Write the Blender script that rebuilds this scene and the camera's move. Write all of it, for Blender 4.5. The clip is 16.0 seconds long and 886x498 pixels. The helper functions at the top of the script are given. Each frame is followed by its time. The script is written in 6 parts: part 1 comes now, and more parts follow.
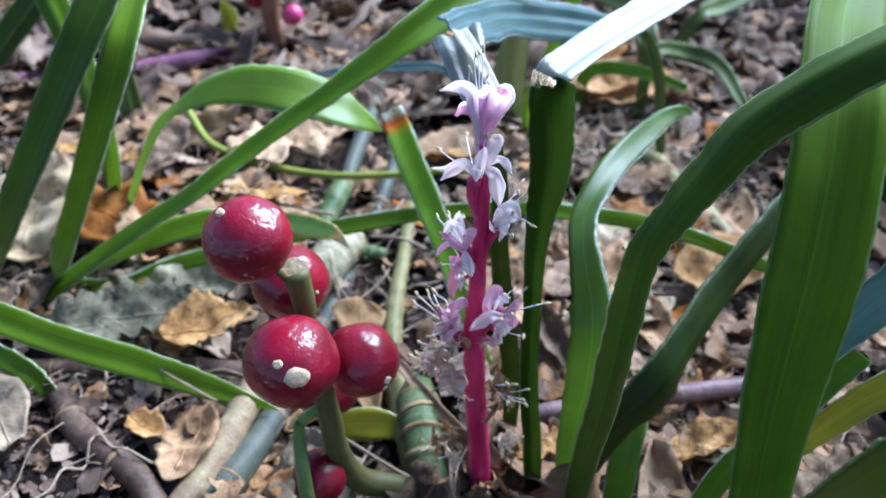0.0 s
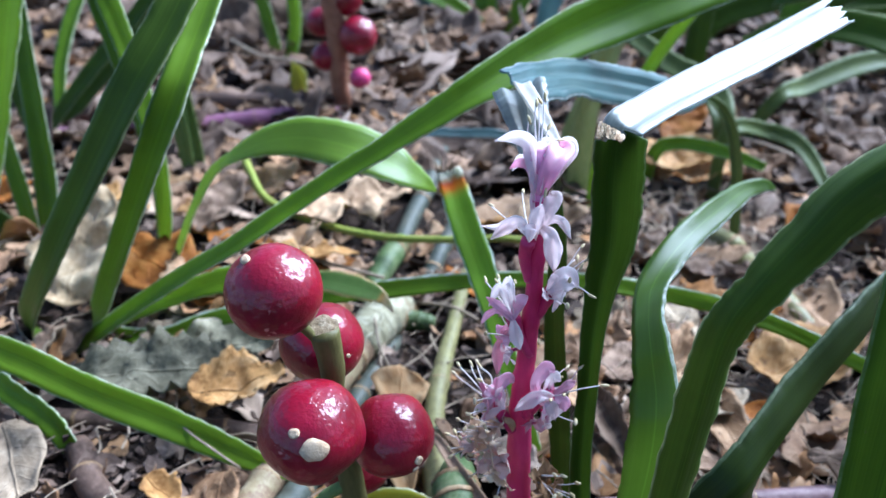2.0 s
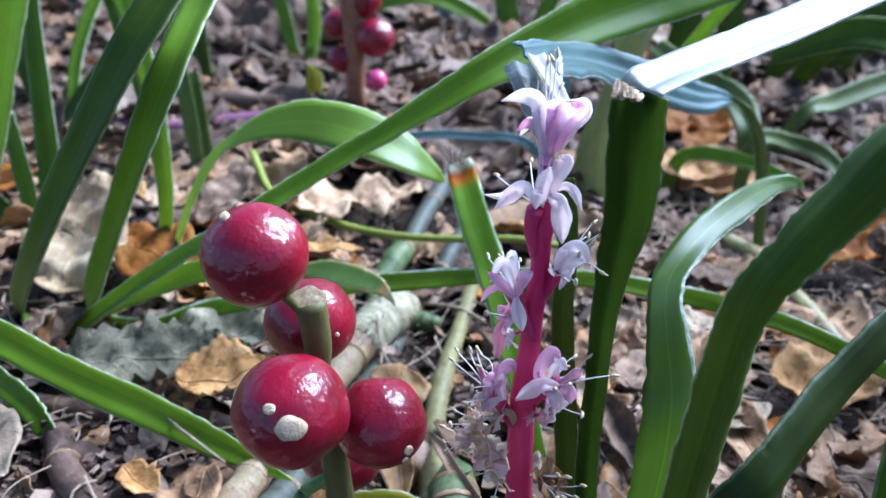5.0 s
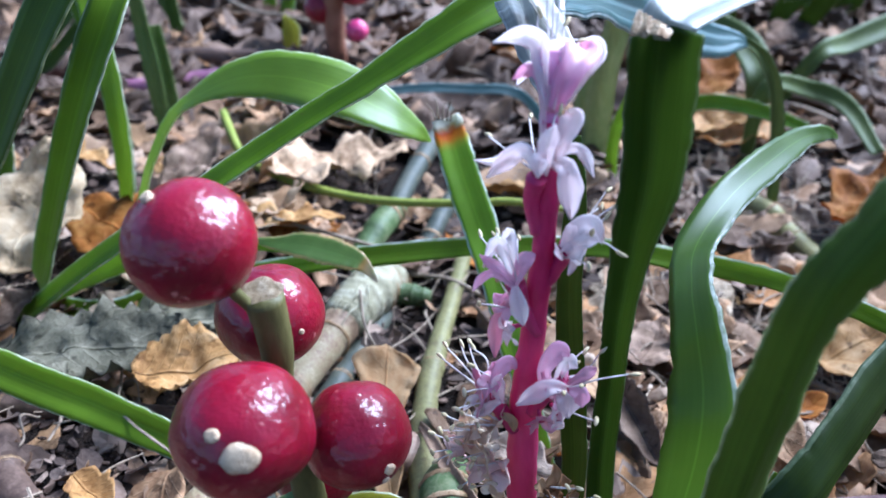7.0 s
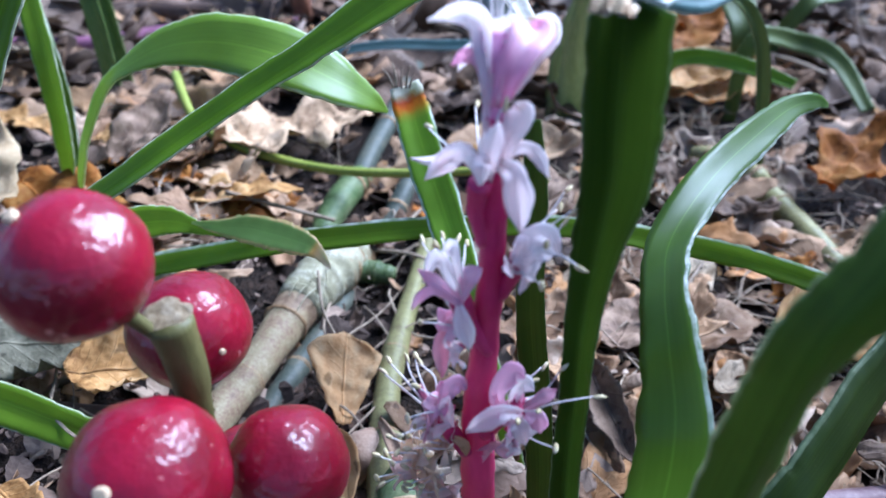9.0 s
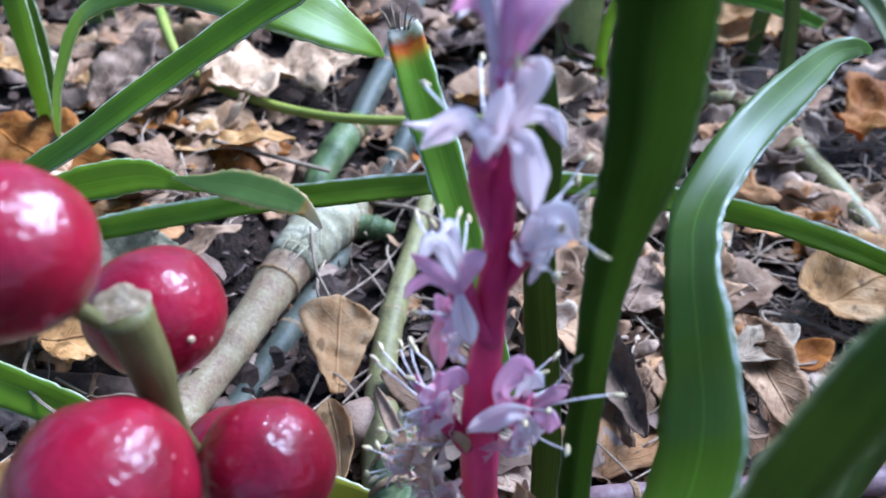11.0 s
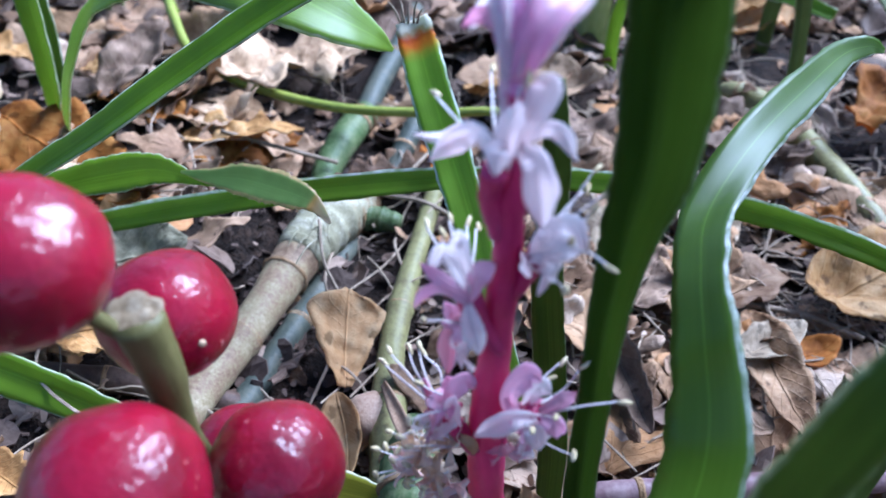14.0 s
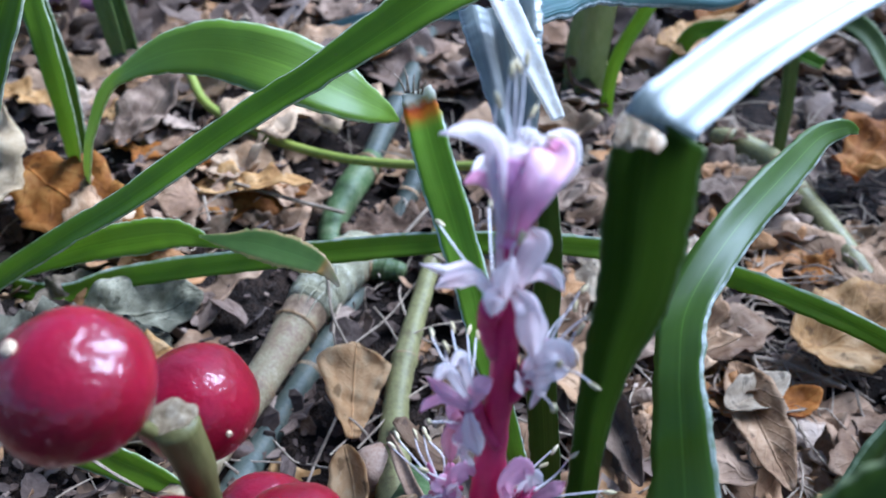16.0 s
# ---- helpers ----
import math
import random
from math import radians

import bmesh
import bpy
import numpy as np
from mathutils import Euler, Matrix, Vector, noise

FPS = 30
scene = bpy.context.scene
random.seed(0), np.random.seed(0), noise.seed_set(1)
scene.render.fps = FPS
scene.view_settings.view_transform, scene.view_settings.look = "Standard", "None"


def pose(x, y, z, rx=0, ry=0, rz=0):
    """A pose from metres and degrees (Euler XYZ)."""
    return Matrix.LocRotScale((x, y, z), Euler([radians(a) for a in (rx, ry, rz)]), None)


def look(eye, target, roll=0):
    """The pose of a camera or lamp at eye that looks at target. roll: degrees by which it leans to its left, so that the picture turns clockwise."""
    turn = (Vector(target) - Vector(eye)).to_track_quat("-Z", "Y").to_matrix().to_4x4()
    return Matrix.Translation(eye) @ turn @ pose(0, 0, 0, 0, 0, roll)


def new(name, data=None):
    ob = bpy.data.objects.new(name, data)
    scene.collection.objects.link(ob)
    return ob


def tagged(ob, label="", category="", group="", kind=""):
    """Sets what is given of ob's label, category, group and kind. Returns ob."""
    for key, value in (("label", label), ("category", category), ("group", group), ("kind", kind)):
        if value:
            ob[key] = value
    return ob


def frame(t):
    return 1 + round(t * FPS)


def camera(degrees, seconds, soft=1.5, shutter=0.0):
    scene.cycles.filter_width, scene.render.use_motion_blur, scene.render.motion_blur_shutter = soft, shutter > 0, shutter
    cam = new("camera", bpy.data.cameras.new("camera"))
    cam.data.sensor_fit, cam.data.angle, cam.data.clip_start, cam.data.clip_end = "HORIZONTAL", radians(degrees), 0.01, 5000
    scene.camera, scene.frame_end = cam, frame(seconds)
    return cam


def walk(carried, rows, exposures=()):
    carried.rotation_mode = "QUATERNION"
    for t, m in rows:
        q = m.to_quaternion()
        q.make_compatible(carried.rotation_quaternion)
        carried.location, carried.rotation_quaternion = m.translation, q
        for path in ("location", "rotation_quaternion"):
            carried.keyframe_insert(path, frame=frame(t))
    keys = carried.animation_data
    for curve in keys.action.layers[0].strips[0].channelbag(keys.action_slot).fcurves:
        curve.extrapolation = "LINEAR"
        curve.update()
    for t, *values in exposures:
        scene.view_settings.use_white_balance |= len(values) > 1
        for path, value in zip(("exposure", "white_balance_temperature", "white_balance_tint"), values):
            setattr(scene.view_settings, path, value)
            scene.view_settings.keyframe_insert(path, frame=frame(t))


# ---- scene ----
cam = camera(59.7, 16.0)
cam.data.dof.use_dof, cam.data.dof.focus_distance, cam.data.dof.aperture_fstop = True, 0.075, 42.0
MM, EXPO = 0.001, 1.34
# seconds, place in millimetres, turn in degrees
PATH = [
    (0, 14.15, -67.25, 93.21, 53.98, 3.41, 6.86),
    (0.5, 15.09, -65.20, 90.83, 55.35, 3.87, 8.09),
    (1, 13.62, -63.60, 88.87, 57.14, 3.37, 9.42),
    (1.5, 13.74, -61.90, 87.76, 58.54, 3.39, 11.27),
    (2, 14.42, -60.55, 87.22, 59.84, 3.04, 12.56),
    (2.5, 13.94, -60.57, 85.78, 60.67, 2.59, 13.59),
    (3, 15.32, -61.20, 84.13, 61.71, 2.20, 14.72),
    (5.5, 15.15, -54.65, 78.05, 61.89, 2.00, 14.60),
    (6, 13.89, -51.60, 77.00, 61.39, 2.00, 14.43),
    (6.5, 12.49, -49.30, 76.35, 60.06, 2.17, 13.98),
    (7, 12.85, -45.01, 74.57, 58.53, 3.05, 13.59),
    (7.5, 11.72, -41.27, 74.86, 57.64, 2.98, 13.23),
    (8, 13.16, -38.16, 73.67, 56.89, 3.24, 13.21),
    (8.5, 15.49, -37.22, 73.53, 55.71, 3.33, 12.74),
    (9, 14.13, -35.20, 73.79, 54.57, 3.16, 12.33),
    (9.5, 13.91, -32.77, 72.24, 53.22, 3.43, 12.15),
    (12, 12.16, -26.55, 71.37, 49.01, 2.83, 13.09),
    (12.5, 12.25, -26.35, 71.46, 48.85, 2.86, 13.11),
    (13, 12.51, -26.32, 71.60, 48.81, 2.98, 13.19),
    (13.5, 11.89, -26.04, 71.54, 48.71, 2.93, 13.22),
    (14, 12.45, -27.11, 72.85, 48.71, 3.12, 13.31),
    (14.5, 11.26, -27.70, 77.25, 48.26, 2.86, 13.21),
    (15, 12.09, -27.79, 79.98, 48.35, 2.93, 13.35),
    (15.5, 12.21, -26.96, 81.96, 48.55, 2.92, 13.41),
    (16, 12.71, -26.61, 81.98, 49.00, 3.09, 13.49),
]
walk(cam, [(t, pose(x * MM, y * MM, z * MM, rx, ry, rz)) for t, x, y, z, rx, ry, rz in PATH],
     [(0.0, EXPO + 0.01, 4990, 9), (3.0, EXPO + 0.03, 4930, 11), (7.0, EXPO + 0.04, 4860, 14), (9.5, EXPO - 0.04, 4740, 14), (12.5, EXPO, 4660, 16), (14.5, EXPO - 0.02, 4660, 16), (15.3, EXPO - 0.12, 4680, 13), (16.0, EXPO - 0.28, 4690, 12)])

# ---- sky and sun: shaded daylight that comes low from behind the plants ----
SUN_UP, SUN_TURN = 43.0, 43.0          # elevation; degrees from +y towards +x
world = bpy.data.worlds.new("sky")
scene.world = world
world.use_nodes = True
wn = world.node_tree.nodes
sky = wn.new("ShaderNodeTexSky")
sky.sky_type, sky.sun_disc = "NISHITA", False
sky.sun_elevation, sky.sun_rotation = radians(SUN_UP), radians(SUN_TURN)
wn["Background"].inputs["Strength"].default_value = 0.074
world.node_tree.links.new(sky.outputs[0], wn["Background"].inputs["Color"])
sun = new("sun", bpy.data.lights.new("sun", "SUN"))
sun.data.energy, sun.data.angle, sun.data.color = 4.8, radians(40), (1.0, 0.995, 0.985)
sun_from = Vector((math.sin(radians(SUN_TURN)) * math.cos(radians(SUN_UP)), math.cos(radians(SUN_TURN)) * math.cos(radians(SUN_UP)), math.sin(radians(SUN_UP))))
sun.matrix_world = look(sun_from, (0, 0, 0))


# ---- materials ----
def nodes_of(name):
    m = bpy.data.materials.new(name)
    m.use_nodes = True
    nt = m.node_tree
    return m, nt, nt.nodes["Principled BSDF"]


def ramp(nt, fac, stops):
    r = nt.nodes.new("ShaderNodeValToRGB")
    el = r.color_ramp.elements
    while len(el) < len(stops):
        el.new(0.5)
    for e, (p, c) in zip(el, stops):
        e.position, e.color = p, (*c, 1)
    nt.links.new(fac, r.inputs[0])
    return r.outputs[0]


def math_node(nt, op, a, b=0.0, clamp=False):
    n = nt.nodes.new("ShaderNodeMath")
    n.operation, n.use_clamp = op, clamp
    for k, v in enumerate((a, b)):
        if isinstance(v, (int, float)):
            n.inputs[k].default_value = v
        else:
            nt.links.new(v, n.inputs[k])
    return n.outputs[0]


def mixed(nt, fac, a, b, blend="MIX"):
    n = nt.nodes.new("ShaderNodeMix")
    n.data_type, n.blend_type = "RGBA", blend
    for k, v in ((0, fac), (6, a), (7, b)):
        if isinstance(v, (int, float)):
            n.inputs[k].default_value = v
        elif isinstance(v, tuple):
            n.inputs[k].default_value = (*v, 1)
        else:
            nt.links.new(v, n.inputs[k])
    return n.outputs[2]


def noise_of(nt, scale, detail=4.0, rough=0.55, stretch=(1, 1, 1), where="Object"):
    tc = nt.nodes.new("ShaderNodeTexCoord")
    mp = nt.nodes.new("ShaderNodeMapping")
    mp.inputs["Scale"].default_value = stretch
    nz = nt.nodes.new("ShaderNodeTexNoise")
    nz.inputs["Scale"].default_value, nz.inputs["Detail"].default_value, nz.inputs["Roughness"].default_value = scale, detail, rough
    nt.links.new(tc.outputs[where], mp.inputs[0])
    nt.links.new(mp.outputs[0], nz.inputs["Vector"])
    return nz.outputs["Fac"]


def bumped(nt, bsdf, height, strength, distance):
    b = nt.nodes.new("ShaderNodeBump")
    b.inputs["Strength"].default_value, b.inputs["Distance"].default_value = strength, distance
    nt.links.new(height, b.inputs["Height"])
    nt.links.new(b.outputs[0], bsdf.inputs["Normal"])
    return b.outputs[0]


def thin(nt, bsdf, colour, share):
    """Lets part of the light through a thin leaf or petal."""
    tr = nt.nodes.new("ShaderNodeBsdfTranslucent")
    mx = nt.nodes.new("ShaderNodeMixShader")
    mx.inputs[0].default_value = share
    if isinstance(colour, tuple):
        tr.inputs["Color"].default_value = (*colour, 1)
    else:
        nt.links.new(colour, tr.inputs["Color"])
    nt.links.new(bsdf.outputs[0], mx.inputs[1])
    nt.links.new(tr.outputs[0], mx.inputs[2])
    nt.links.new(mx.outputs[0], nt.nodes["Material Output"].inputs["Surface"])


def random_of(nt):
    return nt.nodes.new("ShaderNodeObjectInfo").outputs["Random"]


def blade_material(name, dark, light, margin=(0.62, 0.63, 0.46), rough=0.42, share=0.24, tip=None, gloss=0.02, shine=0.18, relief=0.16, streak=0.6, rim=0.462, rib=0.35, lean=0.0):
    """A strap leaf: parallel veins and keel along it, a pale thin margin, blotches and specks."""
    m, nt, p = nodes_of(name)
    dark, light = ((0.90 * r, 0.84 * g, 0.80 * b) for r, g, b in (dark, light))
    uv = nt.nodes.new("ShaderNodeUVMap")
    sep = nt.nodes.new("ShaderNodeSeparateXYZ")
    nt.links.new(uv.outputs[0], sep.inputs[0])
    off = math_node(nt, "ABSOLUTE", math_node(nt, "SUBTRACT", sep.outputs[0], 0.5))
    veins = noise_of(nt, 1.0, 2.0, 0.5, (46, 1.6, 1), "UV")
    broad = noise_of(nt, 1.0, 2.0, 0.5, (9, 1.2, 1), "UV")
    blotch = noise_of(nt, 160.0, 5.0)
    c = ramp(nt, math_node(nt, "ADD", math_node(nt, "MULTIPLY", broad, 0.45), math_node(nt, "MULTIPLY", veins, 0.55)), [(0.5 - 0.12 / streak, tuple(v * 0.85 for v in dark)), (0.5 + 0.12 / streak, tuple(v * 1.05 for v in light))])
    c = mixed(nt, math_node(nt, "MULTIPLY", ramp(nt, blotch, [(0.42, (0, 0, 0)), (0.72, (1, 1, 1))]), 0.4), c, tuple(v * 1.45 for v in light))
    specks = noise_of(nt, 900.0, 2.0)
    c = mixed(nt, ramp(nt, specks, [(0.70, (0, 0, 0)), (0.78, (0.5, 0.5, 0.5))]), c, (0.10, 0.09, 0.03))
    keel = math_node(nt, "LESS_THAN", off, 0.018)
    c = mixed(nt, math_node(nt, "MULTIPLY", keel, rib), c, tuple(min(1, v * (1.2 + 1.7 * rib)) for v in light))
    across = math_node(nt, "ADD", off, math_node(nt, "MULTIPLY", math_node(nt, "SUBTRACT", sep.outputs[0], 0.5), lean))
    edge = ramp(nt, math_node(nt, "ADD", across, math_node(nt, "MULTIPLY", math_node(nt, "SUBTRACT", veins, 0.5), 0.02)), [(rim, (0, 0, 0)), (rim + 0.02, (1, 1, 1))])
    worn = ramp(nt, noise_of(nt, 700.0, 3.0, 0.6), [(0.36, (0.3, 0.3, 0.3)), (0.62, (1, 1, 1))])
    c = mixed(nt, math_node(nt, "MULTIPLY", edge, worn), c, margin)
    if tip:
        toward = ramp(nt, math_node(nt, "ADD", sep.outputs[1], math_node(nt, "MULTIPLY", math_node(nt, "SUBTRACT", blotch, 0.5), 0.22)), tip)
        keep = ramp(nt, sep.outputs[1], [(tip[0][0] - 0.04, (0, 0, 0)), (tip[0][0], (1, 1, 1))])
        c = mixed(nt, keep, c, toward)
    h = nt.nodes.new("ShaderNodeHueSaturation")
    nt.links.new(c, h.inputs["Color"])
    nt.links.new(math_node(nt, "ADD", math_node(nt, "MULTIPLY", random_of(nt), 0.35), 0.82), h.inputs["Value"])
    nt.links.new(h.outputs[0], p.inputs["Base Color"])
    nt.links.new(math_node(nt, "ADD", math_node(nt, "MULTIPLY", blotch, 0.25), rough - 0.12), p.inputs["Roughness"])
    bumped(nt, p, math_node(nt, "ADD", veins, math_node(nt, "MULTIPLY", broad, 0.8)), relief, 0.0003)
    p.inputs["Specular IOR Level"].default_value = shine
    p.inputs["Coat Weight"].default_value, p.inputs["Coat Roughness"].default_value = gloss, 0.30
    g = nt.nodes.new("ShaderNodeGamma")
    g.inputs["Gamma"].default_value = 0.55
    nt.links.new(mixed(nt, 0.5, h.outputs[0], tuple(min(1, v * 2.2) for v in light)), g.inputs["Color"])
    thin(nt, p, g.outputs[0], share)
    return m


def rough_material(name, stops, scale, rough=0.8, bump=0.5, depth=0.0004, stretch=(1, 1, 1), share=0.0, fine=8.0, spread=0.3):
    """A mottled dull surface: colour at two scales, fine relief, and a shade of its own for each piece."""
    m, nt, p = nodes_of(name)
    a = noise_of(nt, scale, 5.0, 0.6, stretch)
    b = noise_of(nt, scale * fine, 4.0, 0.6, stretch)
    f = math_node(nt, "ADD", math_node(nt, "MULTIPLY", a, 0.65), math_node(nt, "MULTIPLY", b, 0.35))
    c = ramp(nt, f, [(p, tuple(0.84 * v for v in col)) for p, col in stops])
    h = nt.nodes.new("ShaderNodeHueSaturation")
    nt.links.new(c, h.inputs["Color"])
    nt.links.new(math_node(nt, "ADD", math_node(nt, "MULTIPLY", random_of(nt), 2 * spread), 1.0 - spread), h.inputs["Value"])
    nt.links.new(h.outputs[0], p.inputs["Base Color"])
    nt.links.new(math_node(nt, "ADD", math_node(nt, "MULTIPLY", b, 0.3), rough - 0.15), p.inputs["Roughness"])
    p.inputs["Specular IOR Level"].default_value = 0.22
    bumped(nt, p, f, bump, depth)
    if share:
        thin(nt, p, h.outputs[0], share)
    return m


def litter_material(name, dark, mid, pale, share=0.12, rough=0.66, ribs=1.0):
    """A dead leaf: mottled blade with a midrib and side veins in its UV."""
    m, nt, p = nodes_of(name)
    uv = nt.nodes.new("ShaderNodeUVMap")
    sep = nt.nodes.new("ShaderNodeSeparateXYZ")
    nt.links.new(uv.outputs[0], sep.inputs[0])
    off = math_node(nt, "ABSOLUTE", math_node(nt, "SUBTRACT", sep.outputs[0], 0.5))
    rib = ramp(nt, off, [(0.012, (1, 1, 1)), (0.03, (0, 0, 0))])
    side = math_node(nt, "FRACT", math_node(nt, "MULTIPLY", math_node(nt, "SUBTRACT", sep.outputs[1], math_node(nt, "MULTIPLY", off, 0.5)), 9.0))
    vein = ramp(nt, math_node(nt, "ABSOLUTE", math_node(nt, "SUBTRACT", side, 0.5)), [(0.03, (1, 1, 1)), (0.08, (0, 0, 0))])
    a, b = noise_of(nt, 120.0, 5.0, 0.6), noise_of(nt, 900.0, 4.0, 0.6)
    f = math_node(nt, "ADD", math_node(nt, "MULTIPLY", a, 0.7), math_node(nt, "MULTIPLY", b, 0.3))
    dark, mid, pale = ((0.80 * r, 0.77 * g, 0.68 * b) for r, g, b in (dark, mid, pale))
    c = ramp(nt, f, [(0.36, dark), (0.5, mid), (0.66, pale)])
    spots = noise_of(nt, 420.0, 3.0, 0.5)
    c = mixed(nt, ramp(nt, spots, [(0.62, (0, 0, 0)), (0.68, (0.7, 0.7, 0.7))]), c, tuple(v * 0.45 for v in dark))
    lines = math_node(nt, "MAXIMUM", rib, math_node(nt, "MULTIPLY", vein, 0.5))
    c = mixed(nt, math_node(nt, "MULTIPLY", lines, 0.12 * ribs), c, pale)
    h = nt.nodes.new("ShaderNodeHueSaturation")
    nt.links.new(c, h.inputs["Color"])
    nt.links.new(math_node(nt, "ADD", math_node(nt, "MULTIPLY", random_of(nt), 0.6), 0.68), h.inputs["Value"])
    nt.links.new(h.outputs[0], p.inputs["Base Color"])
    nt.links.new(math_node(nt, "ADD", math_node(nt, "MULTIPLY", b, 0.3), rough - 0.15), p.inputs["Roughness"])
    p.inputs["Specular IOR Level"].default_value = 0.2
    bumped(nt, p, math_node(nt, "ADD", f, math_node(nt, "MULTIPLY", lines, 0.2 * ribs)), 0.8, 0.0010)
    thin(nt, p, h.outputs[0], share)
    return m


GREEN = blade_material("leaf_green", (0.072, 0.148, 0.005), (0.142, 0.255, 0.012), share=0.20)
BRIGHT = blade_material("leaf_bright", (0.125, 0.230, 0.007), (0.210, 0.360, 0.016), share=0.36)
BRIGHT_GLOSS = blade_material("leaf_bright_glossy", (0.122, 0.222, 0.012), (0.205, 0.345, 0.030), rough=0.42, share=0.40, gloss=0.30, shine=0.4, relief=0.18)
MID = blade_material("leaf_mid_green", (0.066, 0.142, 0.004), (0.125, 0.232, 0.008), rough=0.40, share=0.36, gloss=0.12, shine=0.21, relief=0.18)
# dark green, with the shade among the leaves put into the colour too
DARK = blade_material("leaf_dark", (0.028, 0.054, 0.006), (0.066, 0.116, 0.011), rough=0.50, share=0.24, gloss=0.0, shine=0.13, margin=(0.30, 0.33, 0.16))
# blue-green base also holds the blue of the sky's reflection on these blades
BLUE_SHEEN = blade_material("leaf_painted_blue_sheen", (0.040, 0.095, 0.090), (0.100, 0.200, 0.210), rough=0.42, gloss=0.22, shine=0.4, relief=0.5, share=0.34, margin=(0.50, 0.54, 0.52))
# base colour lowered to stand for a blade turned away from the light
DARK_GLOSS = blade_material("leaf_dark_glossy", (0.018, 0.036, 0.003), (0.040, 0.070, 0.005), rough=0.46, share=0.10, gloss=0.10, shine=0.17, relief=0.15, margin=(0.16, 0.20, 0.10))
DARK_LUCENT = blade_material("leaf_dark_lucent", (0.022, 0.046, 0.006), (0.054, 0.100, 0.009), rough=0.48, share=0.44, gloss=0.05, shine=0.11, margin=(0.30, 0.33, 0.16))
LUCENT = blade_material("leaf_lucent_green", (0.054, 0.106, 0.003), (0.094, 0.166, 0.005), rough=0.60, share=0.26, gloss=0.0, shine=0.12, margin=(0.20, 0.26, 0.09))
GLAUCOUS = blade_material("leaf_glaucous", (0.066, 0.140, 0.008), (0.105, 0.195, 0.018), rough=0.40, share=0.50, gloss=0.28, shine=0.26, relief=0.14, streak=0.5, margin=(0.82, 0.84, 0.78), rim=0.468, rib=0.6, lean=0.10)
EDGED = blade_material("leaf_pale_edged", (0.115, 0.220, 0.007), (0.195, 0.345, 0.016), share=0.36, margin=(0.86, 0.84, 0.76), rim=0.44, lean=-0.16)
OLIVE = blade_material("leaf_olive", (0.060, 0.095, 0.020), (0.120, 0.165, 0.045), rough=0.55, share=0.2, gloss=0.0, shine=0.2, margin=(0.26, 0.28, 0.14))
# pale bluish base paints the white sky sheen; the coat adds true gloss
SKY_SHEEN = blade_material("leaf_painted_sky_sheen", (0.150, 0.185, 0.155), (0.300, 0.345, 0.310), rough=0.36, gloss=1.0, shine=0.8, relief=0.35, share=0.45, streak=0.6, margin=(0.62, 0.64, 0.62))
YELLOW = blade_material("leaf_yellow", (0.20, 0.22, 0.015), (0.38, 0.38, 0.03), share=0.35)
BURNT = blade_material("leaf_burnt_tip", (0.130, 0.260, 0.010), (0.230, 0.420, 0.026), share=0.3, margin=(0.80, 0.82, 0.72), rim=0.44,
                       tip=[(0.85, (0.40, 0.34, 0.02)), (0.885, (0.66, 0.16, 0.008)), (0.905, (0.42, 0.04, 0.006)), (0.925, (0.40, 0.28, 0.16)), (0.945, (0.70, 0.64, 0.52))])
BROWNED = blade_material("leaf_brown_tip", (0.125, 0.225, 0.045), (0.195, 0.325, 0.085), share=0.55, gloss=0.25, shine=0.3, margin=(0.78, 0.48, 0.22), rim=0.395,
                         tip=[(0.80, (0.50, 0.26, 0.07)), (0.84, (0.62, 0.42, 0.24)), (0.95, (0.50, 0.36, 0.28))])
DRY_BREAK = rough_material("dry_leaf_break", [(0.36, (0.26, 0.14, 0.06)), (0.5, (0.62, 0.46, 0.28)), (0.64, (0.90, 0.78, 0.58))], 900, 0.7, share=0.35)
PALE_STRIP = rough_material("pale_torn_strip", [(0.3, (0.80, 0.74, 0.62)), (0.7, (1.0, 0.98, 0.92))], 500, 0.5, share=0.6)
STALK = rough_material("green_stalk", [(0.3, (0.10, 0.17, 0.035)), (0.7, (0.22, 0.27, 0.08))], 260, 0.5, 0.3, stretch=(1, 1, 0.25), spread=0.12)
FRUIT_STALK = rough_material("olive_fruit_stalk", [(0.3, (0.080, 0.072, 0.020)), (0.7, (0.160, 0.142, 0.045))], 260, 0.5, 0.3, stretch=(1, 1, 0.25), spread=0.1)
STALK_PALE = rough_material("pale_sheathed_stalk", [(0.3, (0.27, 0.32, 0.11)), (0.7, (0.54, 0.54, 0.28))], 200, 0.5, 0.3, stretch=(1, 1, 0.25), share=0.35, spread=0.1)
STALK_YELLOW = rough_material("yellow_green_stalk", [(0.3, (0.20, 0.25, 0.03)), (0.7, (0.36, 0.38, 0.07))], 200, 0.45, 0.3, spread=0.1)
CUT = rough_material("cut_stalk_fibre", [(0.3, (0.15, 0.095, 0.045)), (0.5, (0.40, 0.30, 0.17)), (0.7, (0.70, 0.58, 0.40))], 1300, 0.8, 1.0, 0.0008, spread=0.05)
SOIL = rough_material("soil", [(0.3, (0.006, 0.004, 0.003)), (0.5, (0.020, 0.012, 0.007)), (0.68, (0.070, 0.042, 0.026))], 260, 0.95, 1.0, 0.003, spread=0.0)
RHIZOME = rough_material("rhizome_blue_green", [(0.3, (0.048, 0.056, 0.042)), (0.48, (0.085, 0.096, 0.074)), (0.62, (0.125, 0.125, 0.088)), (0.76, (0.24, 0.20, 0.14))], 240, 0.5, 0.4, spread=0.15)
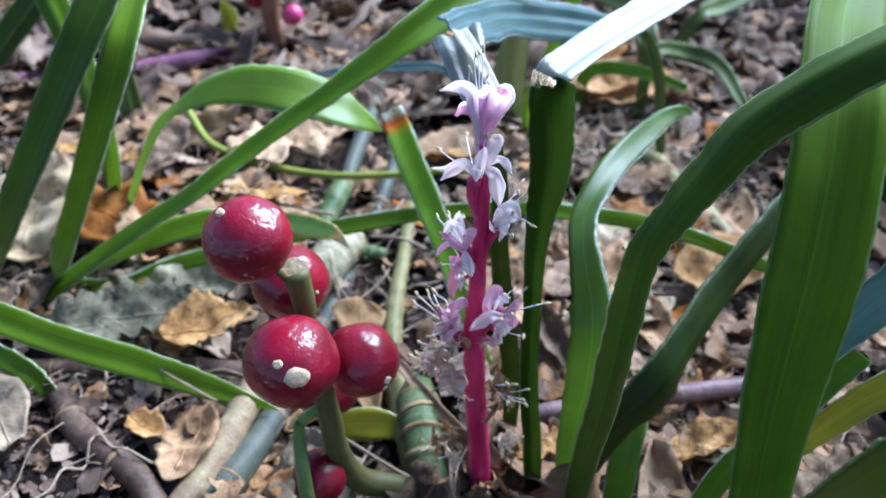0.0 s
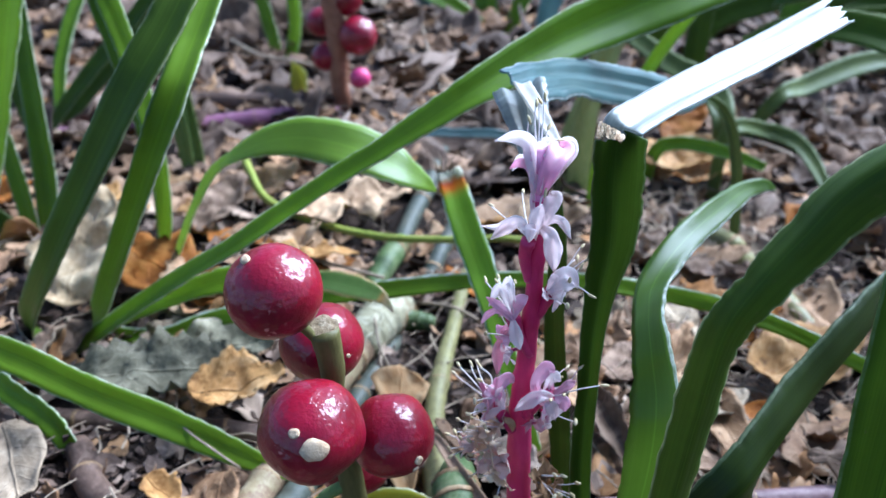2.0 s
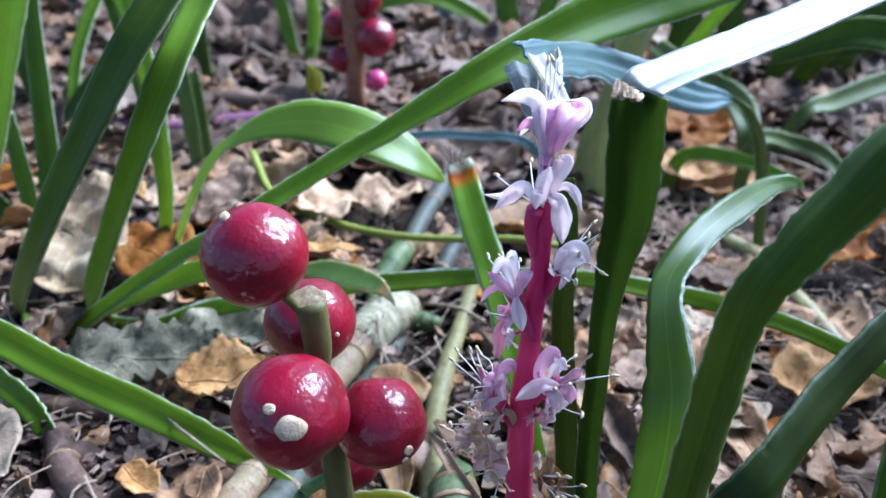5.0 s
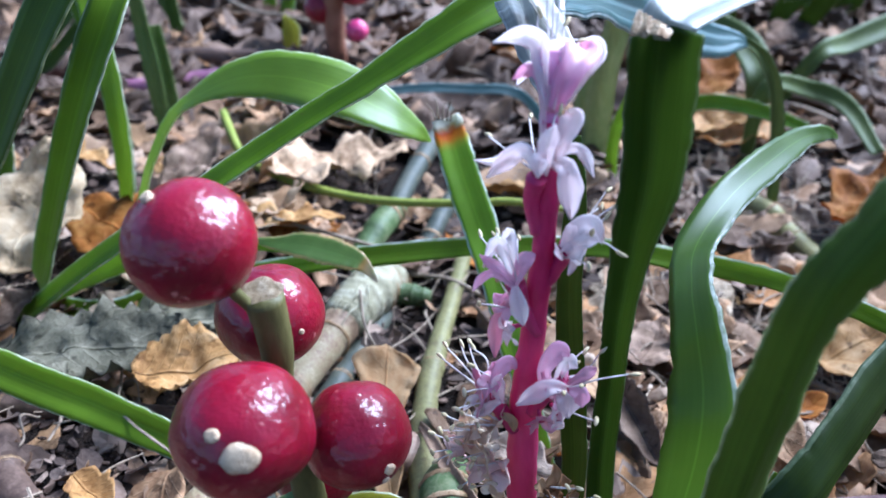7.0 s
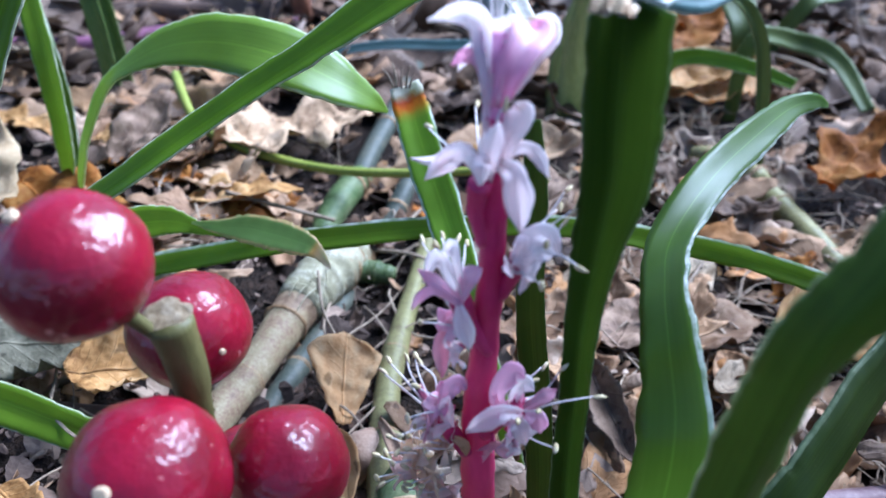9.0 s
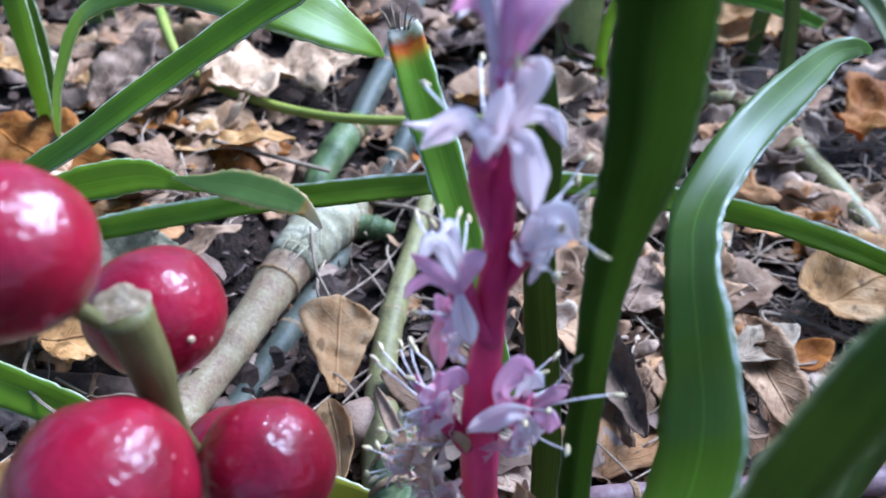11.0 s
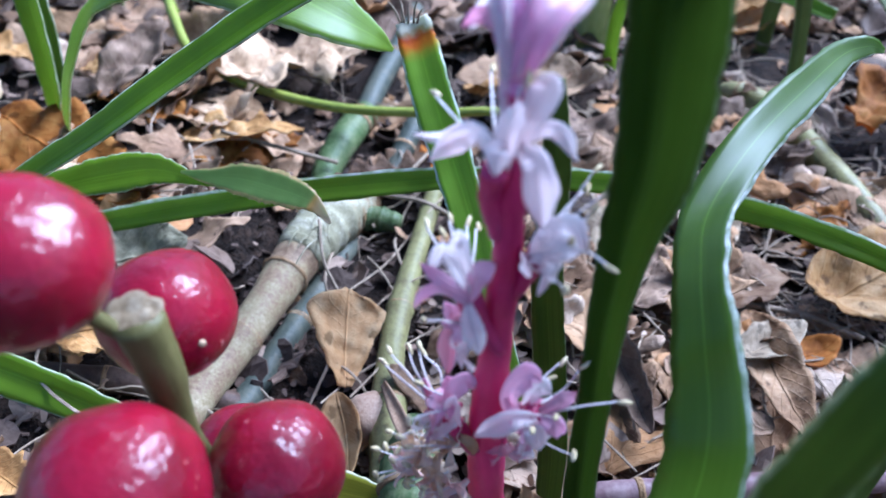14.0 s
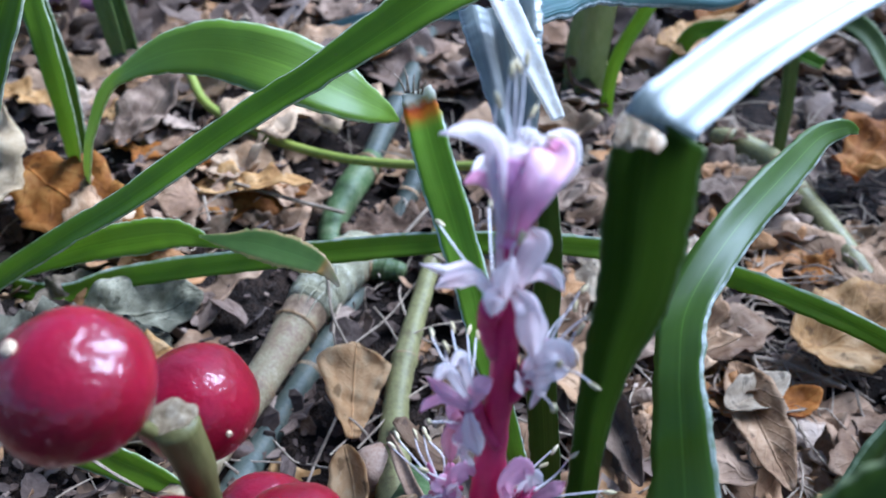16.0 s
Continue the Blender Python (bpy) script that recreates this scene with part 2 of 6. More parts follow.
RHIZOME_PALE = rough_material("rhizome_pale", [(0.3, (0.15, 0.088, 0.050)), (0.45, (0.29, 0.195, 0.115)), (0.56, (0.35, 0.280, 0.150)), (0.72, (0.56, 0.45, 0.30))], 260, 0.55, 0.6, spread=0.1)
RHIZOME_GREEN = rough_material("rhizome_green", [(0.3, (0.045, 0.075, 0.022)), (0.5, (0.085, 0.125, 0.042)), (0.72, (0.21, 0.22, 0.11))], 220, 0.5, 0.5, spread=0.1)
RHIZOME_TAN = rough_material("rhizome_tan", [(0.3, (0.26, 0.15, 0.09)), (0.7, (0.52, 0.38, 0.27))], 300, 0.5, 0.5, spread=0.1)
RING = rough_material("brown_node_ring", [(0.3, (0.16, 0.085, 0.035)), (0.5, (0.32, 0.20, 0.095)), (0.7, (0.56, 0.42, 0.26))], 420, 0.7, 0.6, spread=0.1)
RHIZOME_DARK = rough_material("rhizome_dark", [(0.3, (0.045, 0.028, 0.020)), (0.5, (0.12, 0.075, 0.052)), (0.72, (0.25, 0.165, 0.12))], 180, 0.55, 0.5, spread=0.15)
RHIZOME_MAUVE = rough_material("rhizome_mauve_brown", [(0.3, (0.12, 0.065, 0.062)), (0.5, (0.22, 0.135, 0.135)), (0.72, (0.36, 0.26, 0.25))], 150, 0.45, 0.4, spread=0.1)
RHIZOME_PURPLE = rough_material("rhizome_purple", [(0.3, (0.18, 0.07, 0.11)), (0.5, (0.32, 0.13, 0.20)), (0.72, (0.44, 0.26, 0.32))], 150, 0.45, 0.4, spread=0.1)
SHEATH = rough_material("papery_sheath", [(0.3, (0.22, 0.19, 0.11)), (0.5, (0.36, 0.33, 0.20)), (0.7, (0.66, 0.60, 0.46))], 420, 0.7, 0.6, spread=0.1, share=0.15)
FIBRE = rough_material("root_fibre", [(0.3, (0.15, 0.105, 0.068)), (0.7, (0.46, 0.36, 0.25))], 500, 0.75, 0.4, spread=0.25)
REDSTEM = rough_material("brown_fruit_stalk", [(0.3, (0.20, 0.075, 0.040)), (0.7, (0.40, 0.19, 0.11))], 250, 0.55, 0.4, spread=0.05)
TAN = litter_material("dead_leaf_tan", (0.18, 0.092, 0.045), (0.46, 0.280, 0.155), (0.76, 0.54, 0.36))
MAUVE = litter_material("dead_leaf_mauve", (0.105, 0.062, 0.044), (0.245, 0.165, 0.118), (0.44, 0.32, 0.24))
GREY = litter_material("dead_leaf_grey", (0.17, 0.125, 0.085), (0.33, 0.255, 0.182), (0.56, 0.46, 0.36))
GREYGREEN = litter_material("dead_leaf_grey_green", (0.120, 0.112, 0.074), (0.28, 0.26, 0.185), (0.54, 0.50, 0.38), share=0.1)
ORANGE = litter_material("dead_leaf_orange", (0.26, 0.080, 0.014), (0.56, 0.220, 0.040), (0.72, 0.380, 0.100), share=0.45)
BROWN = litter_material("dead_leaf_brown", (0.060, 0.035, 0.024), (0.14, 0.085, 0.055), (0.26, 0.170, 0.115))
BROWN_FLAT = litter_material("dead_leaf_dull_brown", (0.13, 0.085, 0.065), (0.24, 0.165, 0.125), (0.36, 0.26, 0.20), share=0.2)
PALE = litter_material("dead_leaf_pale", (0.28, 0.205, 0.135), (0.52, 0.41, 0.295), (0.72, 0.61, 0.47))
TAN_GOLD = litter_material("dead_leaf_golden", (0.21, 0.098, 0.028), (0.50, 0.280, 0.100), (0.74, 0.51, 0.27), share=0.2)
PALE_OAK = litter_material("dead_leaf_oak", (0.24, 0.150, 0.090), (0.46, 0.32, 0.205), (0.68, 0.51, 0.36))
TAN_CUP = litter_material("dead_leaf_light_tan", (0.62, 0.35, 0.15), (0.82, 0.53, 0.27), (0.96, 0.75, 0.48), share=0.5, ribs=0.6)
PALE_THIN = litter_material("dead_leaf_cream", (0.48, 0.33, 0.18), (0.73, 0.57, 0.37), (0.88, 0.76, 0.56), share=0.4, ribs=0.5)
RHIZOME_LIGHT = rough_material("rhizome_light_green", [(0.3, (0.12, 0.092, 0.044)), (0.48, (0.23, 0.205, 0.080)), (0.62, (0.29, 0.265, 0.10)), (0.76, (0.42, 0.35, 0.21))], 200, 0.45, 0.4, spread=0.1)
DRY_STRIP = rough_material("dry_leaf_strip", [(0.3, (0.20, 0.11, 0.06)), (0.7, (0.48, 0.32, 0.20))], 400, 0.7, 0.6, stretch=(1, 1, 0.3), spread=0.05)
CRUMB = rough_material("leaf_crumbs", [(0.3, (0.05, 0.034, 0.026)), (0.5, (0.16, 0.115, 0.090)), (0.7, (0.36, 0.28, 0.23))], 160, 0.85, 0.6, spread=0.1)


LITTER = litter_material("leaf_litter_mixed", (0.16, 0.082, 0.042), (0.44, 0.270, 0.155), (0.78, 0.57, 0.39))


def island_shades(material, stops, share):
    """Gives every loose piece of a joined mesh its own shade."""
    nt = material.node_tree
    p = nt.nodes["Principled BSDF"]
    g = nt.nodes.new("ShaderNodeNewGeometry")
    own = ramp(nt, g.outputs["Random Per Island"], stops)
    old = p.inputs["Base Color"].links[0].from_socket
    nt.links.new(mixed(nt, share, old, own), p.inputs["Base Color"])


island_shades(LITTER, [(0.0, (0.030, 0.018, 0.012)), (0.25, (0.11, 0.062, 0.036)), (0.42, (0.30, 0.175, 0.095)), (0.60, (0.40, 0.265, 0.165)), (0.70, (0.42, 0.18, 0.04)), (0.79, (0.40, 0.23, 0.10)), (0.88, (0.36, 0.25, 0.17)), (1.0, (0.62, 0.50, 0.39))], 0.6)


# browner copy of LITTER for the back, darkened to stand in for shade
LITTER_BACK_SHADE = litter_material("leaf_litter_back_shaded", (0.11, 0.066, 0.045), (0.27, 0.180, 0.130), (0.48, 0.35, 0.27))
island_shades(LITTER_BACK_SHADE, [(0.0, (0.022, 0.015, 0.012)), (0.35, (0.080, 0.052, 0.038)), (0.7, (0.185, 0.130, 0.096)), (0.9, (0.23, 0.12, 0.05)), (1.0, (0.33, 0.265, 0.215))], 0.6)


def island_crumbs():
    """Gives every crumb of the loose litter its own shade."""
    nt = CRUMB.node_tree
    p = nt.nodes["Principled BSDF"]
    g = nt.nodes.new("ShaderNodeNewGeometry")
    own = ramp(nt, g.outputs["Random Per Island"], [(0.0, (0.020, 0.013, 0.009)), (0.45, (0.070, 0.042, 0.027)), (0.75, (0.18, 0.115, 0.076)), (0.95, (0.36, 0.26, 0.185))])
    old = p.inputs["Base Color"].links[0].from_socket
    nt.links.new(mixed(nt, 0.65, old, own), p.inputs["Base Color"])


island_crumbs()


def berry_material(name, deep, lit):
    m, nt, p = nodes_of(name)
    a, b = noise_of(nt, 220.0, 3.0), noise_of(nt, 1600.0, 3.0)
    c = ramp(nt, a, [(0.35, deep), (0.68, lit)])
    c = mixed(nt, ramp(nt, noise_of(nt, 700.0, 2.0), [(0.70, (0, 0, 0)), (0.74, (0.7, 0.7, 0.7))]), c, (0.55, 0.22, 0.20))
    nt.links.new(c, p.inputs["Base Color"])
    nt.links.new(math_node(nt, "ADD", math_node(nt, "MULTIPLY", b, 0.16), 0.34), p.inputs["Roughness"])
    p.inputs["Specular IOR Level"].default_value = 0.14
    p.inputs["Subsurface Weight"].default_value = 0.25
    p.inputs["Subsurface Radius"].default_value = (0.0015, 0.0003, 0.0003)
    p.inputs["Coat Weight"].default_value, p.inputs["Coat Roughness"].default_value = 0.65, 0.15
    bumped(nt, p, math_node(nt, "ADD", math_node(nt, "MULTIPLY", noise_of(nt, 2600.0, 3.0), 0.9), math_node(nt, "MULTIPLY", noise_of(nt, 420.0, 2.0), 1.6)), 0.22, 0.0004)
    film = nt.nodes.new("ShaderNodeBump")
    film.inputs["Strength"].default_value, film.inputs["Distance"].default_value = 0.40, 0.0005
    nt.links.new(math_node(nt, "ADD", noise_of(nt, 1100.0, 2.0), math_node(nt, "MULTIPLY", noise_of(nt, 420.0, 2.0), 2.4)), film.inputs["Height"])
    nt.links.new(film.outputs["Normal"], p.inputs["Coat Normal"])
    return m


BERRY = berry_material("berry_skin", (0.140, 0.0015, 0.010), (0.230, 0.003, 0.019))
BERRY_PINK = berry_material("berry_skin_pink", (0.45, 0.03, 0.12), (0.60, 0.07, 0.20))
SCAR = rough_material("berry_scar", [(0.3, (0.58, 0.37, 0.20)), (0.7, (0.88, 0.70, 0.46))], 900, 0.7, 0.7, spread=0.05)


def flesh_material(name, deep, lit, rough=0.42, share=0.2, scale=300.0):
    m, nt, p = nodes_of(name)
    a = noise_of(nt, scale, 4.0, 0.55, (1, 1, 0.3))
    c = ramp(nt, a, [(0.35, deep), (0.66, lit)])
    nt.links.new(c, p.inputs["Base Color"])
    p.inputs["Roughness"].default_value = rough
    bumped(nt, p, noise_of(nt, scale * 6, 3.0, 0.5, (1, 1, 0.3)), 0.35, 0.0002)
    if share:
        thin(nt, p, c, share)
    return m


MAGENTA = flesh_material("flower_stem_magenta", (0.43, 0.011, 0.098), (0.71, 0.070, 0.210), 0.34, 0.32)
TUBE = flesh_material("flower_tube_pink", (0.66, 0.18, 0.40), (0.88, 0.52, 0.70), 0.45, 0.35)
PETAL = flesh_material("tepal_lilac", (0.97, 0.86, 0.85), (0.99, 0.955, 0.93), 0.4, 0.72, 260.0)
PETAL_FLUSH = flesh_material("tepal_flushed", (0.62, 0.24, 0.36), (0.88, 0.62, 0.62), 0.4, 0.45, 260.0)
PETAL_DEEP = flesh_material("tepal_violet", (0.89, 0.51, 0.66), (0.97, 0.79, 0.83), 0.4, 0.62, 260.0)
FILAMENT = flesh_material("filament_white", (0.76, 0.68, 0.64), (0.92, 0.88, 0.84), 0.4, 0.3)
ANTHER = flesh_material("anther_cream", (0.46, 0.36, 0.17), (0.70, 0.59, 0.35), 0.7, 0.0, 900.0)
WITHERED = flesh_material("withered_tepal", (0.78, 0.60, 0.40), (0.96, 0.86, 0.68), 0.65, 0.4, 500.0)
WITHERED_PINK = flesh_material("withered_tepal_pink", (0.82, 0.56, 0.48), (0.96, 0.82, 0.72), 0.6, 0.4, 500.0)
WITHERED_BROWN = flesh_material("withered_tepal_brown", (0.30, 0.15, 0.06), (0.62, 0.40, 0.20), 0.7, 0.4, 500.0)


# ---- building helpers; lengths below are in millimetres ----
def ground_height(x, y):
    """The lie of the soil: higher to the west, falling to the east, with small hollows."""
    k = min(1.0, max(0.0, (-x - 22.0) / 30.0))
    lie = -2.0 + 9.0 * k * k * (3 - 2 * k) if x < 0 else -2.0 - 11.0 * math.tanh(x / 50.0)
    near = math.exp(-((x / 400.0) ** 2 + ((y - 100) / 500.0) ** 2))
    rough = noise.noise((x / 38.0, y / 38.0, 0.3)) * 2.2 + noise.noise((x / 11.0, y / 11.0, 4.0)) * 1.0
    return (lie + rough) * near - 3.0


def thing(name, at, label, category, group="", kind=""):
    """An Empty at a thing's base."""
    ob = new(name)
    ob.location = Vector(at) * MM
    return tagged(ob, label, category, group, kind)


def base_of(ob):
    at = Vector((0, 0, 0))
    while ob:
        at += ob.location
        ob = ob.parent
    return at


def finish(name, bm, material, smooth=True):
    me = bpy.data.meshes.new(name)
    bm.to_mesh(me)
    bm.free()
    if smooth:
        me.polygons.foreach_set("use_smooth", [True] * len(me.polygons))
    me.materials.append(material)
    return me


def part(name, bm, material, parent, label="", smooth=True):
    """Links a bmesh, built in world millimetres, as one mesh under a thing or a part."""
    at = base_of(parent)
    bmesh.ops.transform(bm, matrix=Matrix.Translation(-at) @ Matrix.Scale(MM, 4), verts=bm.verts)
    ob = new(name, finish(name, bm, material, smooth))
    ob.parent = parent
    return tagged(ob, label)


def solo(name, bm, material, at, label, category, group="", kind="", smooth=True):
    """A thing that is a single mesh with its origin at its base."""
    at = Vector(at) * MM
    bmesh.ops.transform(bm, matrix=Matrix.Translation(-at) @ Matrix.Scale(MM, 4), verts=bm.verts)
    ob = new(name, finish(name, bm, material, smooth))
    ob.location = at
    return tagged(ob, label, category, group, kind)


def along(rows, count):
    """Catmull-Rom through rows of numbers."""
    r = np.array([2 * np.array(rows[0], float) - np.array(rows[1], float), *[np.array(q, float) for q in rows], 2 * np.array(rows[-1], float) - np.array(rows[-2], float)])
    out = []
    for k in range(count + 1):
        s = k / count * (len(rows) - 1)
        i = min(int(s), len(rows) - 2)
        u = s - i
        a, b, c, d = r[i : i + 4]
        out.append(0.5 * (2 * b + (c - a) * u + (2 * a - 5 * b + 4 * c - d) * u * u + (3 * b - a - 3 * c + d) * u**3))
    return np.array(out)


FACING = Vector((0.05, -0.80, 0.60)).normalized()


def blade(rows, count=30, keel=0.16, thick=0.32, ripple=0.0, seed=0, cross=6, frayed=0.0, pleat=0.0):
    """A strap leaf swept along rows of (x, y, z, width, turn): turn 0 faces the open side, 90 stands on edge."""
    bm = bmesh.new()
    uvs = bm.loops.layers.uv.new("uv")
    pts = along(rows, count)
    rng = random.Random(seed)
    phase = [rng.uniform(0, 6.28) for _ in range(4)]
    faces = []
    grid = {}
    for k in range(count + 1):
        p = Vector(pts[k][:3])
        q0, q1 = Vector(pts[max(0, k - 1)][:3]), Vector(pts[min(count, k + 1)][:3])
        t = (q1 - q0).normalized()
        side = t.cross(FACING)
        if side.length < 0.05:
            side = t.cross(Vector((1, 0, 0)))
        side.normalize()
        up = side.cross(t).normalized()
        a = radians(pts[k][4])
        s, n = side * math.cos(a) + up * math.sin(a), up * math.cos(a) - side * math.sin(a)
        w = max(0.05, pts[k][3])
        for j in range(cross + 1):
            u = j / cross * 2 - 1
            edge = 0.0
            jag = (0.22 * noise.noise((k * 0.19 + phase[3], u * 3, 0.5)) + 0.22 * noise.noise((k * 0.71, u * 3 + phase[3], 2.5)) - 0.55 * max(0.0, noise.noise((k * 0.33, u * 5, phase[1])) - 0.28)) * min(1.0, ripple * 5) * min(1.0, w / 4)
            if abs(u) == 1:
                edge = 0.5 * ripple * (math.sin(k * 0.61 + phase[0] + u) + 0.6 * math.sin(k * 1.37 + phase[1] * u))
            wav = ripple * 0.45 * abs(u) * (math.sin(k * 0.29 + phase[2] + 2 * u) + 0.5 * math.sin(k * 0.67 + phase[0]))
            fray = frayed * rng.uniform(-1, 0.3) if k == count and frayed else 0.0
            c = p + s * (u * w / 2 + edge * 0.05 * w + (u * jag if abs(u) == 1 else 0.0)) + n * (keel * w * (abs(u) - 0.5) + wav + pleat * w * math.cos(9.42 * u + 0.6)) + t * fray
            grid[k, j, 0] = bm.verts.new(c + n * thick / 2)
            grid[k, j, 1] = bm.verts.new(c - n * thick / 2)
    def quad(keys):
        f = bm.faces.new([grid[q] for q in keys])
        for loop, (k, j, _) in zip(f.loops, keys):
            loop[uvs].uv = (j / cross, k / count)
    for k in range(count):
        for j in range(cross):
            quad([(k, j, 0), (k, j + 1, 0), (k + 1, j + 1, 0), (k + 1, j, 0)])
            quad([(k, j, 1), (k + 1, j, 1), (k + 1, j + 1, 1), (k, j + 1, 1)])
        for j in (0, cross):
            keys = [(k, j, 0), (k + 1, j, 0), (k + 1, j, 1), (k, j, 1)]
            quad(keys if j == 0 else keys[::-1])
    for k in (0, count):
        for j in range(cross):
            keys = [(k, j, 0), (k, j, 1), (k, j + 1, 1), (k, j + 1, 0)]
            quad(keys if k == 0 else keys[::-1])
    return bm


def tube(rows, count=24, sides=10, nodes=(), swell=0.25, lumps=0.0, seed=0, cap=True):
    """A round stalk swept along rows of (x, y, z, radius), swollen into rings at the given shares of its length."""
    bm = bmesh.new()
    pts = along(rows, count)
    rng = random.Random(seed)
    rings = []
    ref = Vector((0.31, 0.2, 0.93))
    for k in range(count + 1):
        p = Vector(pts[k][:3])
        t = (Vector(pts[min(count, k + 1)][:3]) - Vector(pts[max(0, k - 1)][:3])).normalized()
        a = t.cross(ref if abs(t.dot(ref)) < 0.9 else Vector((1, 0, 0))).normalized()
        b = t.cross(a)
        r = max(0.03, pts[k][3])
        for nd in nodes:
            r *= 1 + swell * math.exp(-(((k / count) - nd) / (0.6 / count)) ** 2)
        r *= 1 + lumps * rng.uniform(-1, 1)
        rings.append([bm.verts.new(p + (a * math.cos(6.28319 * j / sides) + b * math.sin(6.28319 * j / sides)) * r * (1 + lumps * 0.5 * rng.uniform(-1, 1))) for j in range(sides)])
    for k in range(count):
        for j in range(sides):
            bm.faces.new((rings[k][j], rings[k][(j + 1) % sides], rings[k + 1][(j + 1) % sides], rings[k + 1][j]))
    if cap:
        bm.faces.new(rings[0][::-1])
        bm.faces.new(rings[-1])
    return bm


def ball(at, r, squash=(1, 1, 1), fine=3, rough=0.0, seed=0.0):
    bm = bmesh.new()
    bmesh.ops.create_icosphere(bm, subdivisions=fine, radius=1.0)
    for v in bm.verts:
        c = v.co.copy()
        k = r * (1 + rough * noise.noise(c * 1.4 + Vector((seed, seed, 0))))
        v.co = Vector((c.x * squash[0], c.y * squash[1], c.z * squash[2])) * k + Vector(at)
    return bm


def turned(direction):
    """The turn that brings z onto a direction."""
    return Vector(direction).normalized().to_track_quat("Z", "Y").to_matrix().to_4x4()


def shifted(bm, m):
    bmesh.ops.transform(bm, matrix=m, verts=bm.verts)
    return bm


# ---- the ground: one sheet out to the horizon, fine in the middle ----
def build_ground():
    bm = bmesh.new()
    steps = [-60000, -15000, -4000, -1500, -800, -550]
    xs = steps + [-400 + 8 * k for k in range(81)] + [320, 450, 800, 1500, 4000, 15000, 60000]
    ys = [-60000, -15000, -4000, -1500, -600, -300, -180] + [-110 + 8 * k for k in range(73)] + [500, 580, 700, 1000, 1600, 4000, 15000, 60000]
    grid = [[bm.verts.new((x, y, ground_height(x, y))) for x in xs] for y in ys]
    for a, b in zip(grid, grid[1:]):
        for k in range(len(xs) - 1):
            bm.faces.new((a[k], a[k + 1], b[k + 1], b[k]))
    solo("ground", bm, SOIL, (0, 0, -3), "dark crumbly woodland soil under leaf litter", "ground", kind="structure")


build_ground()


# ---- the leafy plants: each an Empty at its crown with its blades as parts ----
def plant(at, label, group="strap-leaved plants"):
    """An Empty at the crown of a plant."""
    return thing("lily_turf", (*at, ground_height(*at)), label, "plant", group)


def leaf(crown, rows, material, note="", keel=0.15, ripple=0.1, pleat=0.0):
    """One blade of a plant; its foot goes into the soil."""
    fx, fy, fz = rows[0][:3]
    if fz < 5:
        rows = [(fx, fy, ground_height(fx, fy) - 1.5, *rows[0][3:]), *rows[1:]]
    seed = len(crown.children) + int(abs(crown.location.x) / MM + 0.5)
    return part("leaf", blade(rows, 110, keel, ripple=ripple, seed=seed, cross=12 if pleat else 6, pleat=pleat), material, crown, note)


LONG = [(-88, 40, -3, 2.4, 0), (-84.4, 36.2, 1.0, 3.1, 10), (-59.5, 31.8, 19.0, 3.2, 15), (-42.2, 32.8, 29.8, 3.3, 15), (-30.1, 39.2, 36.8, 3.5, 15), (-17.1, 44.7, 43.9, 4.0, 10), (-7.9, 49.9, 48.9, 5.1, -8), (2.1, 60.1, 52.8, 7.2, -18), (14, 71.2, 55.8, 9.2, -24), (28, 81.2, 58.8, 9, -24), (45, 95.2, 60.6, 7, -20)]
crown = plant((-90, 42), "strap-leaved plant with long arching glossy green blades")
leaf(crown, LONG, MID, "long arching green leaf crossing the berries", 0.22, 0.25)
leaf(crown, [(-92, 40, -2, 4.5, 0), (-89.3, 35.1, 8.7, 6, 0), (-73.5, 28.9, 27.1, 6.2, 5), (-60.9, 28, 42.8, 6.3, 5), (-51.9, 30.3, 55.2, 6.4, 5), (-47.9, 36.4, 62.5, 6.5, 5), (-45.9, 43.4, 68.8, 6.2, 5)], DARK, "", 0.12, 0.1)
leaf(crown, [(-86, 46, -2, 4, 0), (-75.9, 37.4, 10.1, 4.9, 0), (-61.5, 32.1, 30, 4.9, 0), (-52.7, 31.2, 43.7, 5, 0), (-48.3, 35.4, 53.6, 5.2, 0), (-48.6, 46.5, 60.4, 5.2, 0), (-48.7, 55.8, 67, 5, 0)], GREEN, "", 0.12, 0.1)
leaf(crown, [(-86, 43, -1, 2.6, 0), (-66.1, 38.6, 5.2, 3, 10), (-55.5, 39.5, 9.3, 3, 10), (-41.7, 40.2, 13.2, 3.2, 10), (-29.7, 40.4, 16.5, 2.9, 10), (-20.4, 43.1, 17, 3.3, 10), (-9.1, 45.7, 17.6, 3, 10), (-0, 46.9, 18, 2.8, 5), (11, 47.8, 18, 2.7, 0), (20.1, 47.8, 17, 3, 0), (28.1, 46.7, 16.7, 2.9, 0), (34.3, 44, 16.8, 2.7, 0), (41.5, 41.3, 15.9, 2.6, 0), (52.6, 38.7, 12.1, 2.2, 0)], EDGED, "long low bright green leaf", 0.14, 0.3)
leaf(crown, [(-84, 42, 0, 2.4, 0), (-64.9, 37.3, 12.7, 2.9, 0), (-53, 35.4, 19.1, 3.9, 0), (-45.2, 36.6, 21, 4.5, 0), (-40.7, 37.8, 21.1, 3.5, 0), (-37.1, 38.6, 19.7, 1.5, 0), (-32.8, 39, 18.6, 0.2, 0)], BRIGHT, "bright green leaf narrowing to a fold", 0.12, 0.18)
